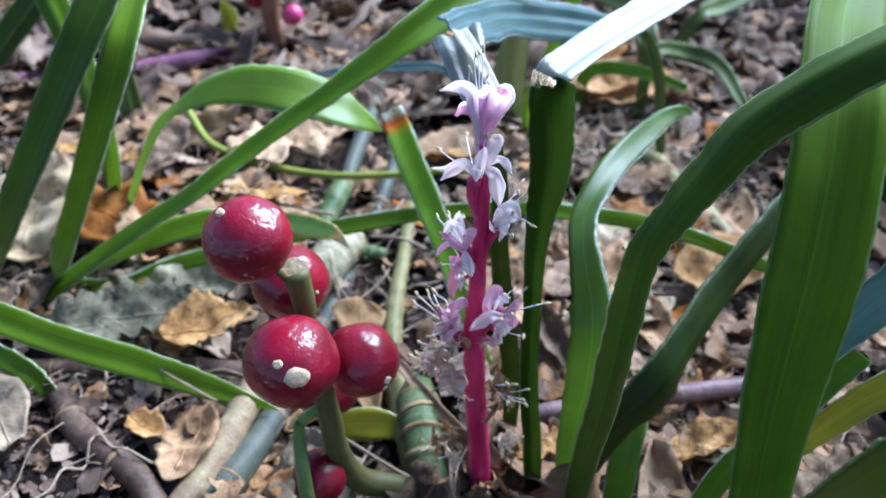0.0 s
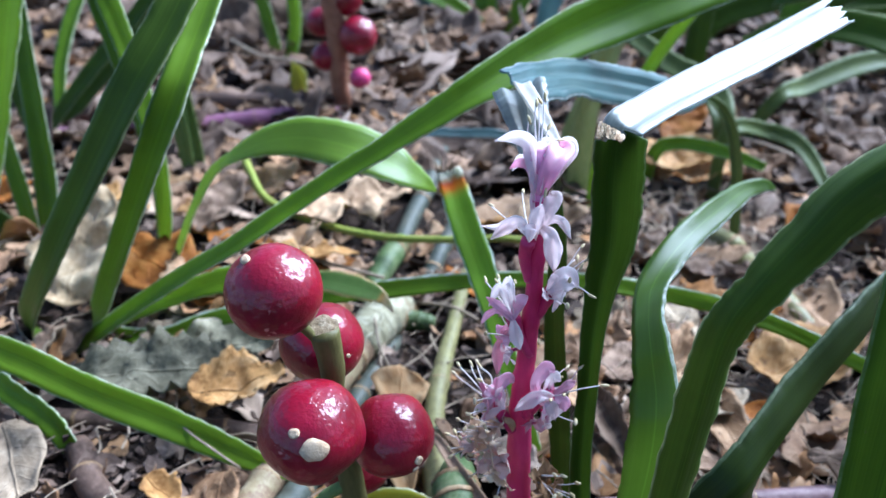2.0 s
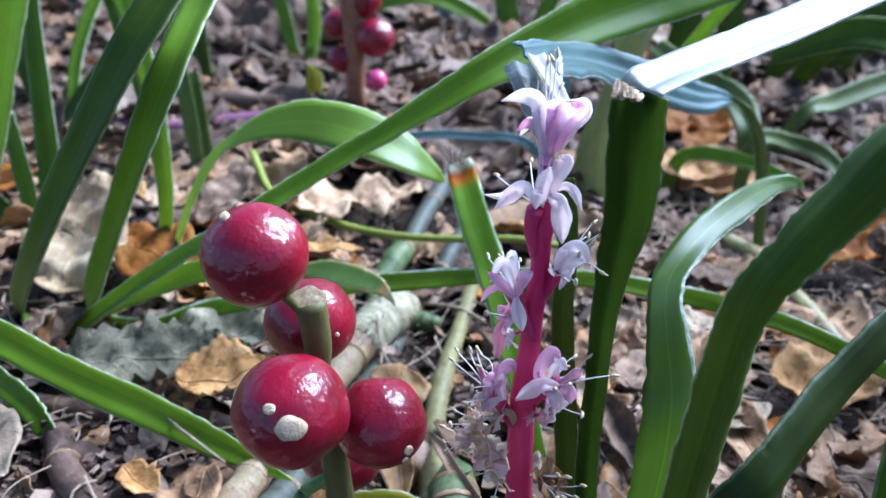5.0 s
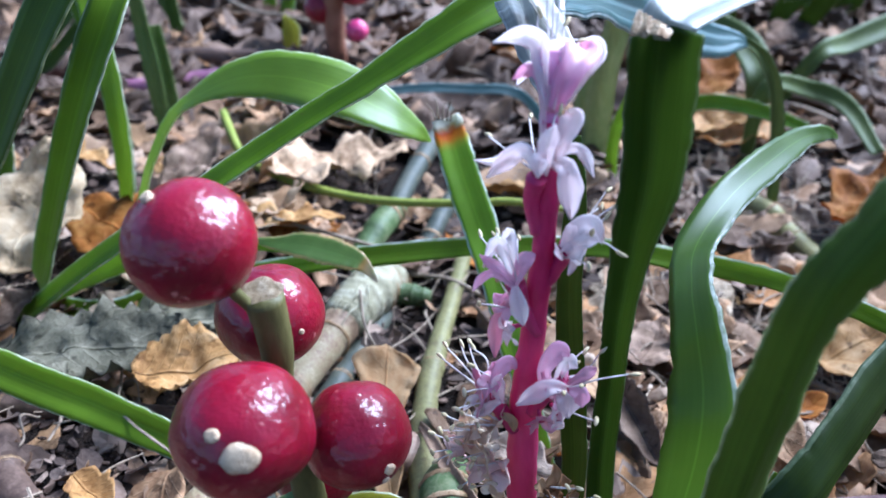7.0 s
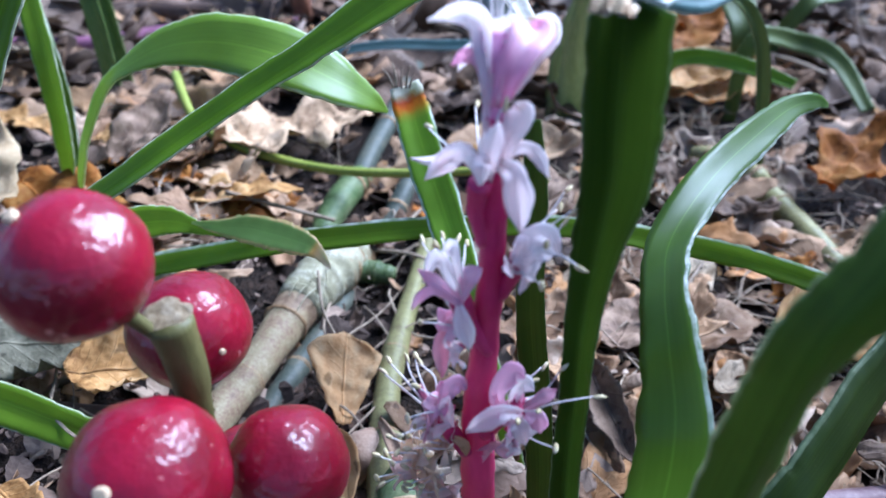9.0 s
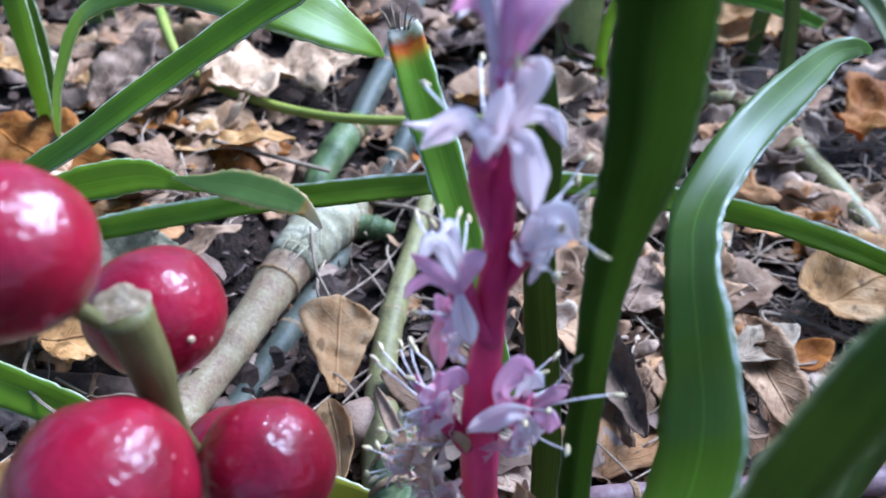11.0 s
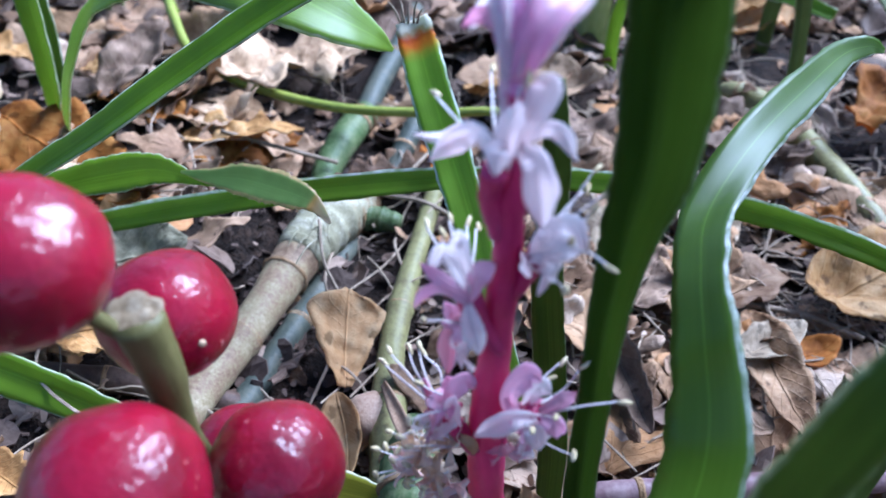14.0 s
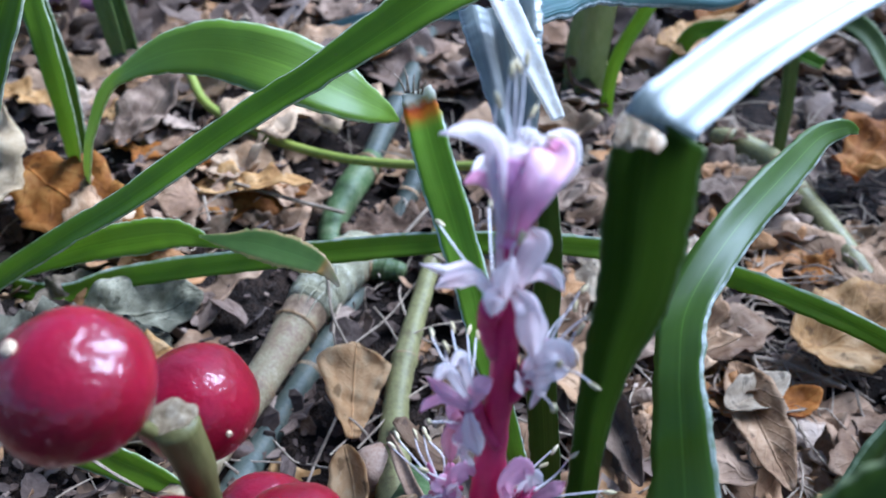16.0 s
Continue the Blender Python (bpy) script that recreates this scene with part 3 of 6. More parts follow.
leaf(crown, [(-38, 38.2, 20.9, 0.3, 0), (-34.6, 38.4, 20.4, 1.9, 20), (-30.4, 38.5, 20.4, 4.2, 28), (-26.5, 38.2, 19.9, 4.4, 28), (-23, 37.8, 19.3, 3.4, 24), (-21.1, 37.5, 18.5, 1.9, 15), (-19.2, 36.6, 16.7, 0.3, 0)], BROWNED, "folded blue-green leaf tip with a dry orange rim", 0.06, 0.18)
crown = plant((-82, 70), "small strap-leaved shoot with an arched leaf on a thin stalk")
leaf(crown, [(-81, 71, -1, 1.6, 0), (-77.5, 64.4, 3.8, 1.8, 0), (-68.5, 56.5, 14.8, 1.8, 0), (-62, 52.9, 23.9, 1.8, 0), (-56.4, 52.2, 31.6, 1.9, 0), (-50.7, 50.5, 36, 2.2, 0), (-43.2, 50.9, 39.3, 5.2, 0), (-35.6, 51.1, 40, 7.4, 0), (-26.8, 50.2, 38.7, 8.8, 25), (-20.8, 50.4, 35.9, 7.2, 32), (-17.4, 52.9, 32.4, 3.8, 32), (-15.8, 55.2, 29.4, 0.4, 30)], BRIGHT_GLOSS, "arched bright green leaf with pale stripes", 0.05, 0.15)
leaf(crown, [(-83, 71, -1, 2.4, 0), (-78.8, 65.2, 8, 2.9, 0), (-75.3, 63.6, 17.9, 3.6, 0), (-75.1, 65.7, 31.8, 3.9, 0), (-80.6, 73.2, 41.7, 4.3, 0), (-88.7, 82.4, 51.6, 4.8, 0), (-93.5, 86.7, 59.6, 4.8, 0)], BRIGHT, "", 0.2, 0.1)
leaf(crown, [(-85, 73, 0, 2.6, 0), (-84.1, 76.1, 17.2, 3.8, 0), (-86, 79, 32, 4.2, 0), (-90, 82, 46, 4.4, 0), (-95, 86, 58, 4.2, 0)], GREEN, "", 0.2, 0.1)
crown = plant((16, 14), "strap-leaved plant with broad dark green blades")
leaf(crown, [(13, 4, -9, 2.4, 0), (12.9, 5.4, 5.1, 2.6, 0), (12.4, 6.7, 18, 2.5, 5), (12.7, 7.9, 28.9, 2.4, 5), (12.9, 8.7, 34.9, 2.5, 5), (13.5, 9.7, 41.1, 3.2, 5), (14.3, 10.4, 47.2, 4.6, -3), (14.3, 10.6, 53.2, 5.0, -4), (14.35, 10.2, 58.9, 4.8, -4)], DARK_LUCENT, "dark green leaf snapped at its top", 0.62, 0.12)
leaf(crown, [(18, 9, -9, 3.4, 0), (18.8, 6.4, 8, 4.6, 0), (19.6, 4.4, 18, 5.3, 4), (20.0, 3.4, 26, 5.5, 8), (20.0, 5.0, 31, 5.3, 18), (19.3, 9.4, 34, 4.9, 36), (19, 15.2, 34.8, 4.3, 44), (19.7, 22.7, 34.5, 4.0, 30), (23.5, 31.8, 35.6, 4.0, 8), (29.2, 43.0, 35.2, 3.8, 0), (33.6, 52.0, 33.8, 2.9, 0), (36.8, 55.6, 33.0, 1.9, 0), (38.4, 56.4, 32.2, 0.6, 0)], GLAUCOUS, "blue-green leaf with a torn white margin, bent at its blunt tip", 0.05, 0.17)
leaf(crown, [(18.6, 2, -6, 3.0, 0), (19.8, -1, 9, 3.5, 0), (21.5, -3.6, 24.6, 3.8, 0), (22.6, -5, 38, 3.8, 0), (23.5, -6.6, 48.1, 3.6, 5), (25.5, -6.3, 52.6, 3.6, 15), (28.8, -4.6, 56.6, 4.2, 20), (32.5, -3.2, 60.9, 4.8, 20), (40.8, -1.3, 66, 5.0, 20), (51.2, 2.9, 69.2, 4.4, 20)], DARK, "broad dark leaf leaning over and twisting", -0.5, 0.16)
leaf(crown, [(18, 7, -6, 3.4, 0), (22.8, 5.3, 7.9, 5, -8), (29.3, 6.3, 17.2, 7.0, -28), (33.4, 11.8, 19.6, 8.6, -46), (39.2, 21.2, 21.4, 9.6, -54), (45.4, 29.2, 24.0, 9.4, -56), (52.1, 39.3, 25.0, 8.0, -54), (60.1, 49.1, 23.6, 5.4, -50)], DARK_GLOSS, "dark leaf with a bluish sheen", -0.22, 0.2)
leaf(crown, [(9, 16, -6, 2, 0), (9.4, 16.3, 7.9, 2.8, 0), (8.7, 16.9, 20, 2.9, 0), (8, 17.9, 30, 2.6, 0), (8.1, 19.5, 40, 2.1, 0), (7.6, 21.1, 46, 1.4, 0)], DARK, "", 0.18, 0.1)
leaf(crown, [(24, 0, -6, 3.8, 0), (26, 6, 4, 4.3, 0), (28, 11, 9, 3.4, 0), (30, 15, 13, 1.6, 0)], GREEN, "", 0.15, 0.1)
torn = plant((2, 26), "single upright leaf with a torn rust-red tip")
leaf(torn, [(6, 27, -5, 2, 0), (3.1, 30.3, 2, 2.6, 0), (-0.5, 35, 10, 3.6, 0), (-3.1, 40.2, 15.2, 4.4, 0), (-6.7, 46.4, 20.3, 5, 0), (-10.6, 53.1, 25.2, 5.2, 0), (-13.1, 57.8, 28.6, 5, 0), (-14.6, 60.5, 30.9, 4.2, 0)], BURNT, "leaf with a burnt red and fibrous tip", 0.14, 0.15)
for k, (dx, dy, dz, bend) in enumerate(((-1.9, 0.2, 2.6, -0.7), (-1.2, 0.5, 3.4, -0.3), (-0.5, 0.6, 2.4, 0.2), (0.3, 0.5, 3.0, 0.5), (0.9, 0.3, 1.8, 0.3), (-1.6, 0.9, 1.6, 0.4))):
    a = Vector((-14.6 + dx * 0.8, 60.2, 30.6))
    part("fibre", tube([(*a, 0.16), (*(a + Vector((dx * 0.2 + bend * 0.3, dy, dz * 0.6))), 0.13), (*(a + Vector((dx * 0.4 + bend, dy * 2, dz))), 0.06)], 8, 6), FIBRE, torn, "")
crown = plant((38, 0), "strap-leaved plant with wide upright green leaves")
leaf(crown, [(38.5, -8, -12, 5, 0), (40.2, -6.3, 6.9, 7.2, 0), (41, -2.8, 16.6, 7.8, 0), (42.3, 1.2, 26.9, 9.4, 0), (44, 5.7, 37.7, 10.6, 0), (45.3, 10.8, 47.9, 10.4, 0), (46.6, 17.5, 54.9, 10, 0), (49.2, 28.6, 59.3, 9.6, 0), (57, 47.1, 60.5, 9.2, 0), (68, 66, 58, 7, 0)], LUCENT, "wide green leaf", 0.16, 0.1)
leaf(crown, [(36, -16, -8, 4.5, 0), (37.5, -18, 12, 5.2, 0), (39.5, -20, 28, 5.4, 0), (40.5, -23, 37, 5.8, 0), (42, -26, 46, 6.0, 0)], DARK, "", 0.16, 0.1)
# its upper end is prolonged out of view to shade the dark leaves
leaf(crown, [(48, 12, -8, 1.6, 0), (50.7, 13.2, 12, 2.6, 0), (51.8, 12.9, 20, 4.3, 10), (54.3, 11.5, 27.8, 5.8, 15), (57, 9.7, 35, 6.6, 15), (62, 18, 45, 7.4, 10), (66, 32, 53, 7.6, 5), (69, 48, 57, 7, 0), (70, 66, 57, 5, 0)], BLUE_SHEEN, "", 0.16, 0.1)
leaf(crown, [(45, 5, -8, 1.6, 0), (46, 5.1, 3.9, 2.4, 0), (49.1, 5.3, 10.3, 3.4, 0), (54, 5.8, 16.7, 4.2, 0), (60, 7, 22.3, 5, 0), (67, 16, 30, 6, 0), (72, 30, 36, 6, 0), (75, 46, 38, 5, 0)], YELLOW, "yellowing leaf", 0.16, 0.1)
leaf(crown, [(33, 1, -8, 2.6, 0), (38.3, 3.7, 2, 3.6, 0), (43.9, 4.9, 10.9, 3.6, 0), (48.3, 5.7, 17.9, 3.4, 0), (53, 7, 24, 2.8, 0)], GREEN, "", 0.16, 0.1)
crown = plant((-66, 12), "low strap leaf lying across the litter")
leaf(crown, [(-91.4, 6.1, 30.9, 4.2, 0), (-77.8, 9, 27.1, 4.6, 0), (-67.2, 10.5, 22.1, 4.8, 0), (-58.6, 12.2, 15.6, 4.9, 0), (-48.8, 14, 9.5, 4.9, 0), (-38.7, 14, 5.2, 4, 0), (-31.4, 13.5, 2.7, 1.8, 0), (-27.6, 13, 1.8, 0.3, 0)], BRIGHT, "bright green leaf with pale edges", 0.2, 0.12)
leaf(crown, [(-82.4, 17.0, 13.5, 3.4, 0), (-75.7, 14.4, 11.6, 3.8, 0), (-68.4, 12.1, 9.6, 3.8, 0), (-63.3, 9.6, 7.6, 3.2, 0), (-62.9, 9.3, 5.1, 2.0, 0)], GREEN, "", 0.2, 0.2)
crown = plant((-118, 74), "strap-leaved plant with upright bright green blades")
leaf(crown, [(-121, 62, -1, 4.0, 0), (-120.7, 60.3, 7.6, 5.0, 0), (-114.8, 61.4, 21.3, 6.6, 0), (-108.4, 63.8, 37.1, 8.0, 0), (-101.4, 65.2, 53, 8.8, 0), (-97.1, 67.3, 65.1, 8.6, 0), (-93, 70, 76, 8, 0)], BRIGHT, "", 0.15, 0.25)
leaf(crown, [(-115, 73, -1, 4.4, 0), (-115.5, 78.3, 13.9, 6.0, 0), (-116.2, 82.4, 27.9, 5.5, 0), (-117.2, 86.8, 42.6, 4.7, 0), (-117.3, 89.9, 54.5, 3.8, 0), (-117.4, 91.4, 64, 3.2, 0)], GREEN, "", 0.25, 0.1)
leaf(crown, [(-118.5, 72.5, -1, 3.6, 0), (-121.2, 76.2, 13, 4.6, 0), (-123.4, 78.9, 23.2, 4.2, 0), (-125.6, 81.2, 30.6, 3.7, 0), (-126.5, 85.4, 42.7, 3.1, 0)], GREEN, "", 0.2, 0.1)
leaf(crown, [(-122, 74, -1, 3.4, 0), (-132, 72, 14, 5.0, 0), (-140, 74, 30, 6.0, 0), (-144, 80, 48, 6.0, 0)], DARK, "", 0.15, 0.1)
crown = plant((-100, 108), "slim pale green shoots in the litter")
leaf(crown, [(-95.1, 105.3, 0, 3.2, 0), (-95.6, 106.9, 19, 4.1, 0), (-96.5, 108.3, 30.5, 3.7, 0), (-96.2, 108.4, 45, 3.0, 0)], STALK, "", 0.3, 0.05)
leaf(crown, [(-92.7, 106.9, 0, 2.8, 0), (-93.9, 109.3, 18.2, 3.3, 0), (-94.8, 110.8, 29.8, 2.6, 0)], STALK, "", 0.3, 0.05)
# the deep shade of these blades is part of their dark base colour
crown = plant((-150, 128), "dark strap leaves, deep shade put into their colour")
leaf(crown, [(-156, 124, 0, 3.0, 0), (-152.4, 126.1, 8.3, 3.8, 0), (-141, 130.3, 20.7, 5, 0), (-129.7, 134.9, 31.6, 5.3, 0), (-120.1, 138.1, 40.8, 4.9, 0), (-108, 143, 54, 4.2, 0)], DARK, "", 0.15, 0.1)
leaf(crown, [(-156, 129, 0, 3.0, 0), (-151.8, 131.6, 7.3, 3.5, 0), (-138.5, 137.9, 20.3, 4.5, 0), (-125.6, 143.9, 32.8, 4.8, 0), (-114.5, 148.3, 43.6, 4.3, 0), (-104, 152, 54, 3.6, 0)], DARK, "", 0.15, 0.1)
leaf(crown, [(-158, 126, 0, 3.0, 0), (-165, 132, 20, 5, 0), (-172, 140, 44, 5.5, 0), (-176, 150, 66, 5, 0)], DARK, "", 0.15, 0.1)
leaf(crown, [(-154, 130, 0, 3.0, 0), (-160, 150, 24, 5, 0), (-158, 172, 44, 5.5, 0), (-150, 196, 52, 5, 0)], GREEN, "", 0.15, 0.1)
crown = plant((-126, 178), "dense dark strap-leaved clump, shade put into its colour")
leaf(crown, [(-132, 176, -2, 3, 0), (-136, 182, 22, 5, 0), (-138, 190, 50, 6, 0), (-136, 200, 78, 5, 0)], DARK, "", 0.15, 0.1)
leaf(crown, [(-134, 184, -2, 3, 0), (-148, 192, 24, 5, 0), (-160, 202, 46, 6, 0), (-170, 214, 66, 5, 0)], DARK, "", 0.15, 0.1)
crown = plant((4, 124), "strap-leaved plant with pale sheathed leaf bases")
leaf(crown, [(3.8, 123, -8, 5.6, 0), (4.8, 124.4, 7.6, 6.3, 0), (6.5, 124.5, 19.6, 5.4, 0), (10.9, 124.3, 33.8, 5.0, 0), (15.7, 123.4, 44.6, 4.6, 0), (20, 121, 58, 4.2, 0)], STALK_PALE, "pale sheathed leaf base", 0.3, 0.05)
leaf(crown, [(0.6, 125.3, -8, 4.4, 0), (1.2, 128.7, 8.7, 4.4, 0), (6.4, 133.3, 22.6, 4.3, 0), (8.3, 133.9, 35.4, 4.2, 0), (8.1, 134.6, 50, 4.0, 0)], STALK_PALE, "", 0.3, 0.05)
leaf(crown, [(8.5, 117, -8, 2.6, 0), (9.2, 117.8, 6.1, 2.8, 0), (14.9, 120.5, 18.6, 3.0, 0), (20.2, 122.8, 30.6, 3.2, 0), (25.5, 123.2, 39.1, 3.2, 0), (31, 122, 47, 3.2, 0), (38, 118, 56, 3.0, 0)], BRIGHT, "", 0.25, 0.05)
leaf(crown, [(-3, 127, -8, 2, 0), (-13, 130.2, 8, 2.4, 0), (-27, 127.5, 10.8, 2.4, 0), (-42.2, 123.5, 11.5, 2.1, 0), (-56, 119, 9, 1.2, 0)], BLUE_SHEEN, "", 0.15, 0.1)
leaf(crown, [(21, 139, -8, 3.4, 0), (24, 140, 2, 3.8, 0), (30, 140.4, 4.6, 3.8, 0), (40, 135, 5.2, 3.6, 0), (50, 128, 4, 2.5, 0)], GREEN, "", 0.2, 0.1)
crown = plant((98, 100), "tall strap-leaved clump, upright blades added unseen for shade, with a snapped bluish leaf")
# upright blades out of view, added to shade the litter at the right
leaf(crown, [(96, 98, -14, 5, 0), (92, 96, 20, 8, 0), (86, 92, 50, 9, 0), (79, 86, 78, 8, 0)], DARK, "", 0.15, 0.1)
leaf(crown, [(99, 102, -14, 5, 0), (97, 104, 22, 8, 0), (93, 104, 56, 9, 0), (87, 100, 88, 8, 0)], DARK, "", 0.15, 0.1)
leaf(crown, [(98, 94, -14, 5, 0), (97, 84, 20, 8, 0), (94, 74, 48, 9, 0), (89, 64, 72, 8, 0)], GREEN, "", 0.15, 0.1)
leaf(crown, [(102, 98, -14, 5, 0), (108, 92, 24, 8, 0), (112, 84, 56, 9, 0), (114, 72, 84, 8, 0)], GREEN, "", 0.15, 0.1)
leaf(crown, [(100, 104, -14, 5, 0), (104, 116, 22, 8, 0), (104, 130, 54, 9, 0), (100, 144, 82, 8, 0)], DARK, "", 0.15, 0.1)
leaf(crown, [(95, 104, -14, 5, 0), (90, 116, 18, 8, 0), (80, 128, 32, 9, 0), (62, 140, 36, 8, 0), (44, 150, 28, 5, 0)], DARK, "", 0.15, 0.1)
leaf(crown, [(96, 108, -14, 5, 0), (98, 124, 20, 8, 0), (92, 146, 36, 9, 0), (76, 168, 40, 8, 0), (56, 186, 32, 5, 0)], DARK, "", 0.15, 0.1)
leaf(crown, [(32, 105, 29.5, 1.2, 0), (29.6, 101, 31.6, 4.0, 0), (24.7, 92, 34.4, 7.4, 5), (15.9, 76, 41.4, 8.4, 5), (7.7, 56, 49.4, 8.2, 0), (4, 42, 53.6, 7.6, 0), (1.6, 33.5, 55.6, 6.6, 0)], BLUE_SHEEN, "pleated leaf snapped over, bluish with painted sky sheen", 0.05, 0.15, 0.055)
leaf(crown, [(43, 112, -12, 2.2, 0), (41.4, 111, 6, 2.6, 0), (39, 109, 19, 2.6, 0), (35.5, 106.6, 26.4, 2.4, 0), (31.6, 104.6, 30.2, 1.4, 0)], OLIVE, "drooping stalk of the snapped leaf", 0.25, 0.1)
leaf(crown, [(1.6, 33.2, 55.6, 6.8, 0), (2.6, 30, 54.8, 6.2, 0), (3.4, 27.5, 53.4, 5.2, 0), (4.7, 23.4, 51.4, 3.6, 0), (5.4, 21.1, 50.2, 2.1, 0)], SKY_SHEEN, "hanging end of the snapped leaf", 0.12, 0.1, 0.05)
leaf(crown, [(2.2, 31.4, 56.6, 2.2, 30), (4.5, 27.2, 55.1, 2.0, 30), (6.2, 24.8, 53.4, 1.6, 30), (7.9, 22.5, 51.7, 1.0, 30)], PALE_STRIP, "pale torn strip", 0.2, 0.06)
crown = plant((46, 172), "strap-leaved plant with low arching grey-green leaves")
leaf(crown, [(44, 158, -12, 5, 0), (42.5, 155.5, 3.9, 6.3, 0), (40.8, 164, 9.4, 8, 0), (37, 170.4, 12.2, 7.4, 0), (28.2, 177.6, 14.8, 6.8, 0), (16, 190, 20, 6, 0)], OLIVE, "", 0.12, 0.1)
leaf(crown, [(40, 142, -12, 3, 0), (42.1, 140.2, 8.4, 3.7, 0), (53, 147.5, 6, 4.5, 0), (60.9, 143, 3.8, 4.4, 0), (66, 130, -2, 3, 0)], OLIVE, "", 0.15, 0.1)
leaf(crown, [(48, 176, -12, 4, 0), (59.9, 178.6, 4.6, 4.4, 0), (68.9, 187.6, 5.5, 6.2, 0), (86.1, 200.1, 8.6, 7, 0), (104, 212, 8, 5, 0)], OLIVE, "", 0.15, 0.1)
# shade at the back comes with the dark leaf colour
crown = plant((70, 262), "dark green strap-leaved clump behind, shade put into its colour")
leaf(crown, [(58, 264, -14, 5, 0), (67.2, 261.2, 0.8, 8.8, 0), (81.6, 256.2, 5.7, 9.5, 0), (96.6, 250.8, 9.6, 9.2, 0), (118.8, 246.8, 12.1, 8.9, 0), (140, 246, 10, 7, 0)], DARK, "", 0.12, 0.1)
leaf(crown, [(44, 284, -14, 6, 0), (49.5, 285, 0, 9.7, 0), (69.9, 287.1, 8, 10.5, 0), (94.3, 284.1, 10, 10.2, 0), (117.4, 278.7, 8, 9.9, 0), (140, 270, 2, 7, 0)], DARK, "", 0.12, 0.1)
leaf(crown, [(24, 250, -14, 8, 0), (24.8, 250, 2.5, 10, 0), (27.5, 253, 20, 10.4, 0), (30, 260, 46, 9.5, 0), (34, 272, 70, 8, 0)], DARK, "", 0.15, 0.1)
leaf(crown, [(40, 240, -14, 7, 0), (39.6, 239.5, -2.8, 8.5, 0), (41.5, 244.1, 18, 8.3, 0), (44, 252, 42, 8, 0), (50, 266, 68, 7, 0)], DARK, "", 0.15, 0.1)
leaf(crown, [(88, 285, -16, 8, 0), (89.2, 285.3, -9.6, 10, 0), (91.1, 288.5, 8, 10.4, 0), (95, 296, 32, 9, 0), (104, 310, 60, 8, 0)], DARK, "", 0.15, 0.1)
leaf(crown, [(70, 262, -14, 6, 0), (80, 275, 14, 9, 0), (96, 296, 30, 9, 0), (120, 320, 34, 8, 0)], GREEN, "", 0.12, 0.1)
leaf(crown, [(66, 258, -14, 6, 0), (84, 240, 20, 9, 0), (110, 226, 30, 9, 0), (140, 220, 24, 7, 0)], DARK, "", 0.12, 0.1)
crown = plant((-40, 262), "green strap-leaved clump far back in the litter")
leaf(crown, [(-14, 203, -8, 5, 0), (-12.1, 202.9, 21.5, 6.8, 0), (-8.8, 203.1, 32, 7.3, 0), (-3, 207, 50, 7, 0)], BLUE_SHEEN, "", 0.15, 0.1)
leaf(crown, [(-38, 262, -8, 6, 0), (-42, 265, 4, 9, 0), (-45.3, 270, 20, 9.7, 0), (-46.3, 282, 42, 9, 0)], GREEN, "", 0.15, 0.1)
leaf(crown, [(-68, 291, -8, 4, 0), (-72, 290, 2, 4.4, 0), (-79.4, 284.2, 16, 5.1, 0), (-88, 281, 38, 5, 0)], BLUE_SHEEN, "", 0.15, 0.1)
leaf(crown, [(-40, 262, -8, 5, 0), (-56, 252, 16, 7, 0), (-74, 246, 24, 7, 0), (-96, 244, 20, 5, 0)], GREEN, "", 0.12, 0.1)
leaf(crown, [(-36, 264, -8, 5, 0), (-22, 272, 26, 8, 0), (-2, 286, 42, 8, 0), (24, 302, 46, 6, 0)], GREEN, "", 0.12, 0.1)
crown = plant((-110, 212), "slim green shoots at the back")
leaf(crown, [(-110.5, 210, -4, 4, 0), (-110.2, 210.3, 4, 4.8, 0), (-107.8, 215.4, 20, 5.2, 0), (-112, 222, 46, 5.2, 0)], BRIGHT, "", 0.15, 0.1)
leaf(crown, [(-116, 214, -4, 4, 0), (-120, 218, 14, 5, 0), (-128, 226, 40, 5.4, 0)], GREEN, "", 0.15, 0.1)

# the snapped top of the dark leaf: a glossy blade that lies over to the back, sky sheen put into its base colour
snapped = thing("snapped_leaf_blade", (14.6, 10, 59), "glossy snapped strap leaf blade shining white, sky light put into its pale colour", "leaf", "strap-leaved plants")
part("leaf", blade([(14.5, 10.9, 57.9, 3.9, 2), (14.6, 10.9, 58.9, 4.0, 6), (15.5, 12.2, 59.6, 4.0, 12), (21, 21.6, 59.5, 4.1, 15), (29.2, 31.3, 60.6, 4.4, 15), (39.5, 42, 63, 4.3, 12)], 60, 0.14, ripple=0.07, seed=5, cross=10, frayed=2.2, pleat=0.014), SKY_SHEEN, snapped)
rng = random.Random(17)
for k in range(7):
    # short torn strips slope up to the break, pale pith and brown skin by turns
    f = k / 6
    low = Vector((12.3 + 2.1 * f, 8.2 + 0.2 * f, 59.1 - 0.2 * f + rng.uniform(-0.15, 0.15)))
    high = Vector((12.6 + 2.0 * f, 9.5 + 0.2 * f, 60.3 - 1.2 * f + rng.uniform(-0.2, 0.15)))
    mid = (low + high) / 2 + Vector((rng.uniform(-0.1, 0.1), 0, rng.uniform(-0.1, 0.22)))
    part("torn_strip", blade([(*low, rng.uniform(0.25, 0.5), rng.uniform(-25, 25)), (*mid, rng.uniform(0.5, 0.75), rng.uniform(-25, 25)), (*high, rng.uniform(0.2, 0.5), 0)], 10, 0.15, 0.08, 0.12, k, 3), CUT if k % 3 == 1 else DRY_BREAK, snapped, "torn dry strip of brown and cream pith")

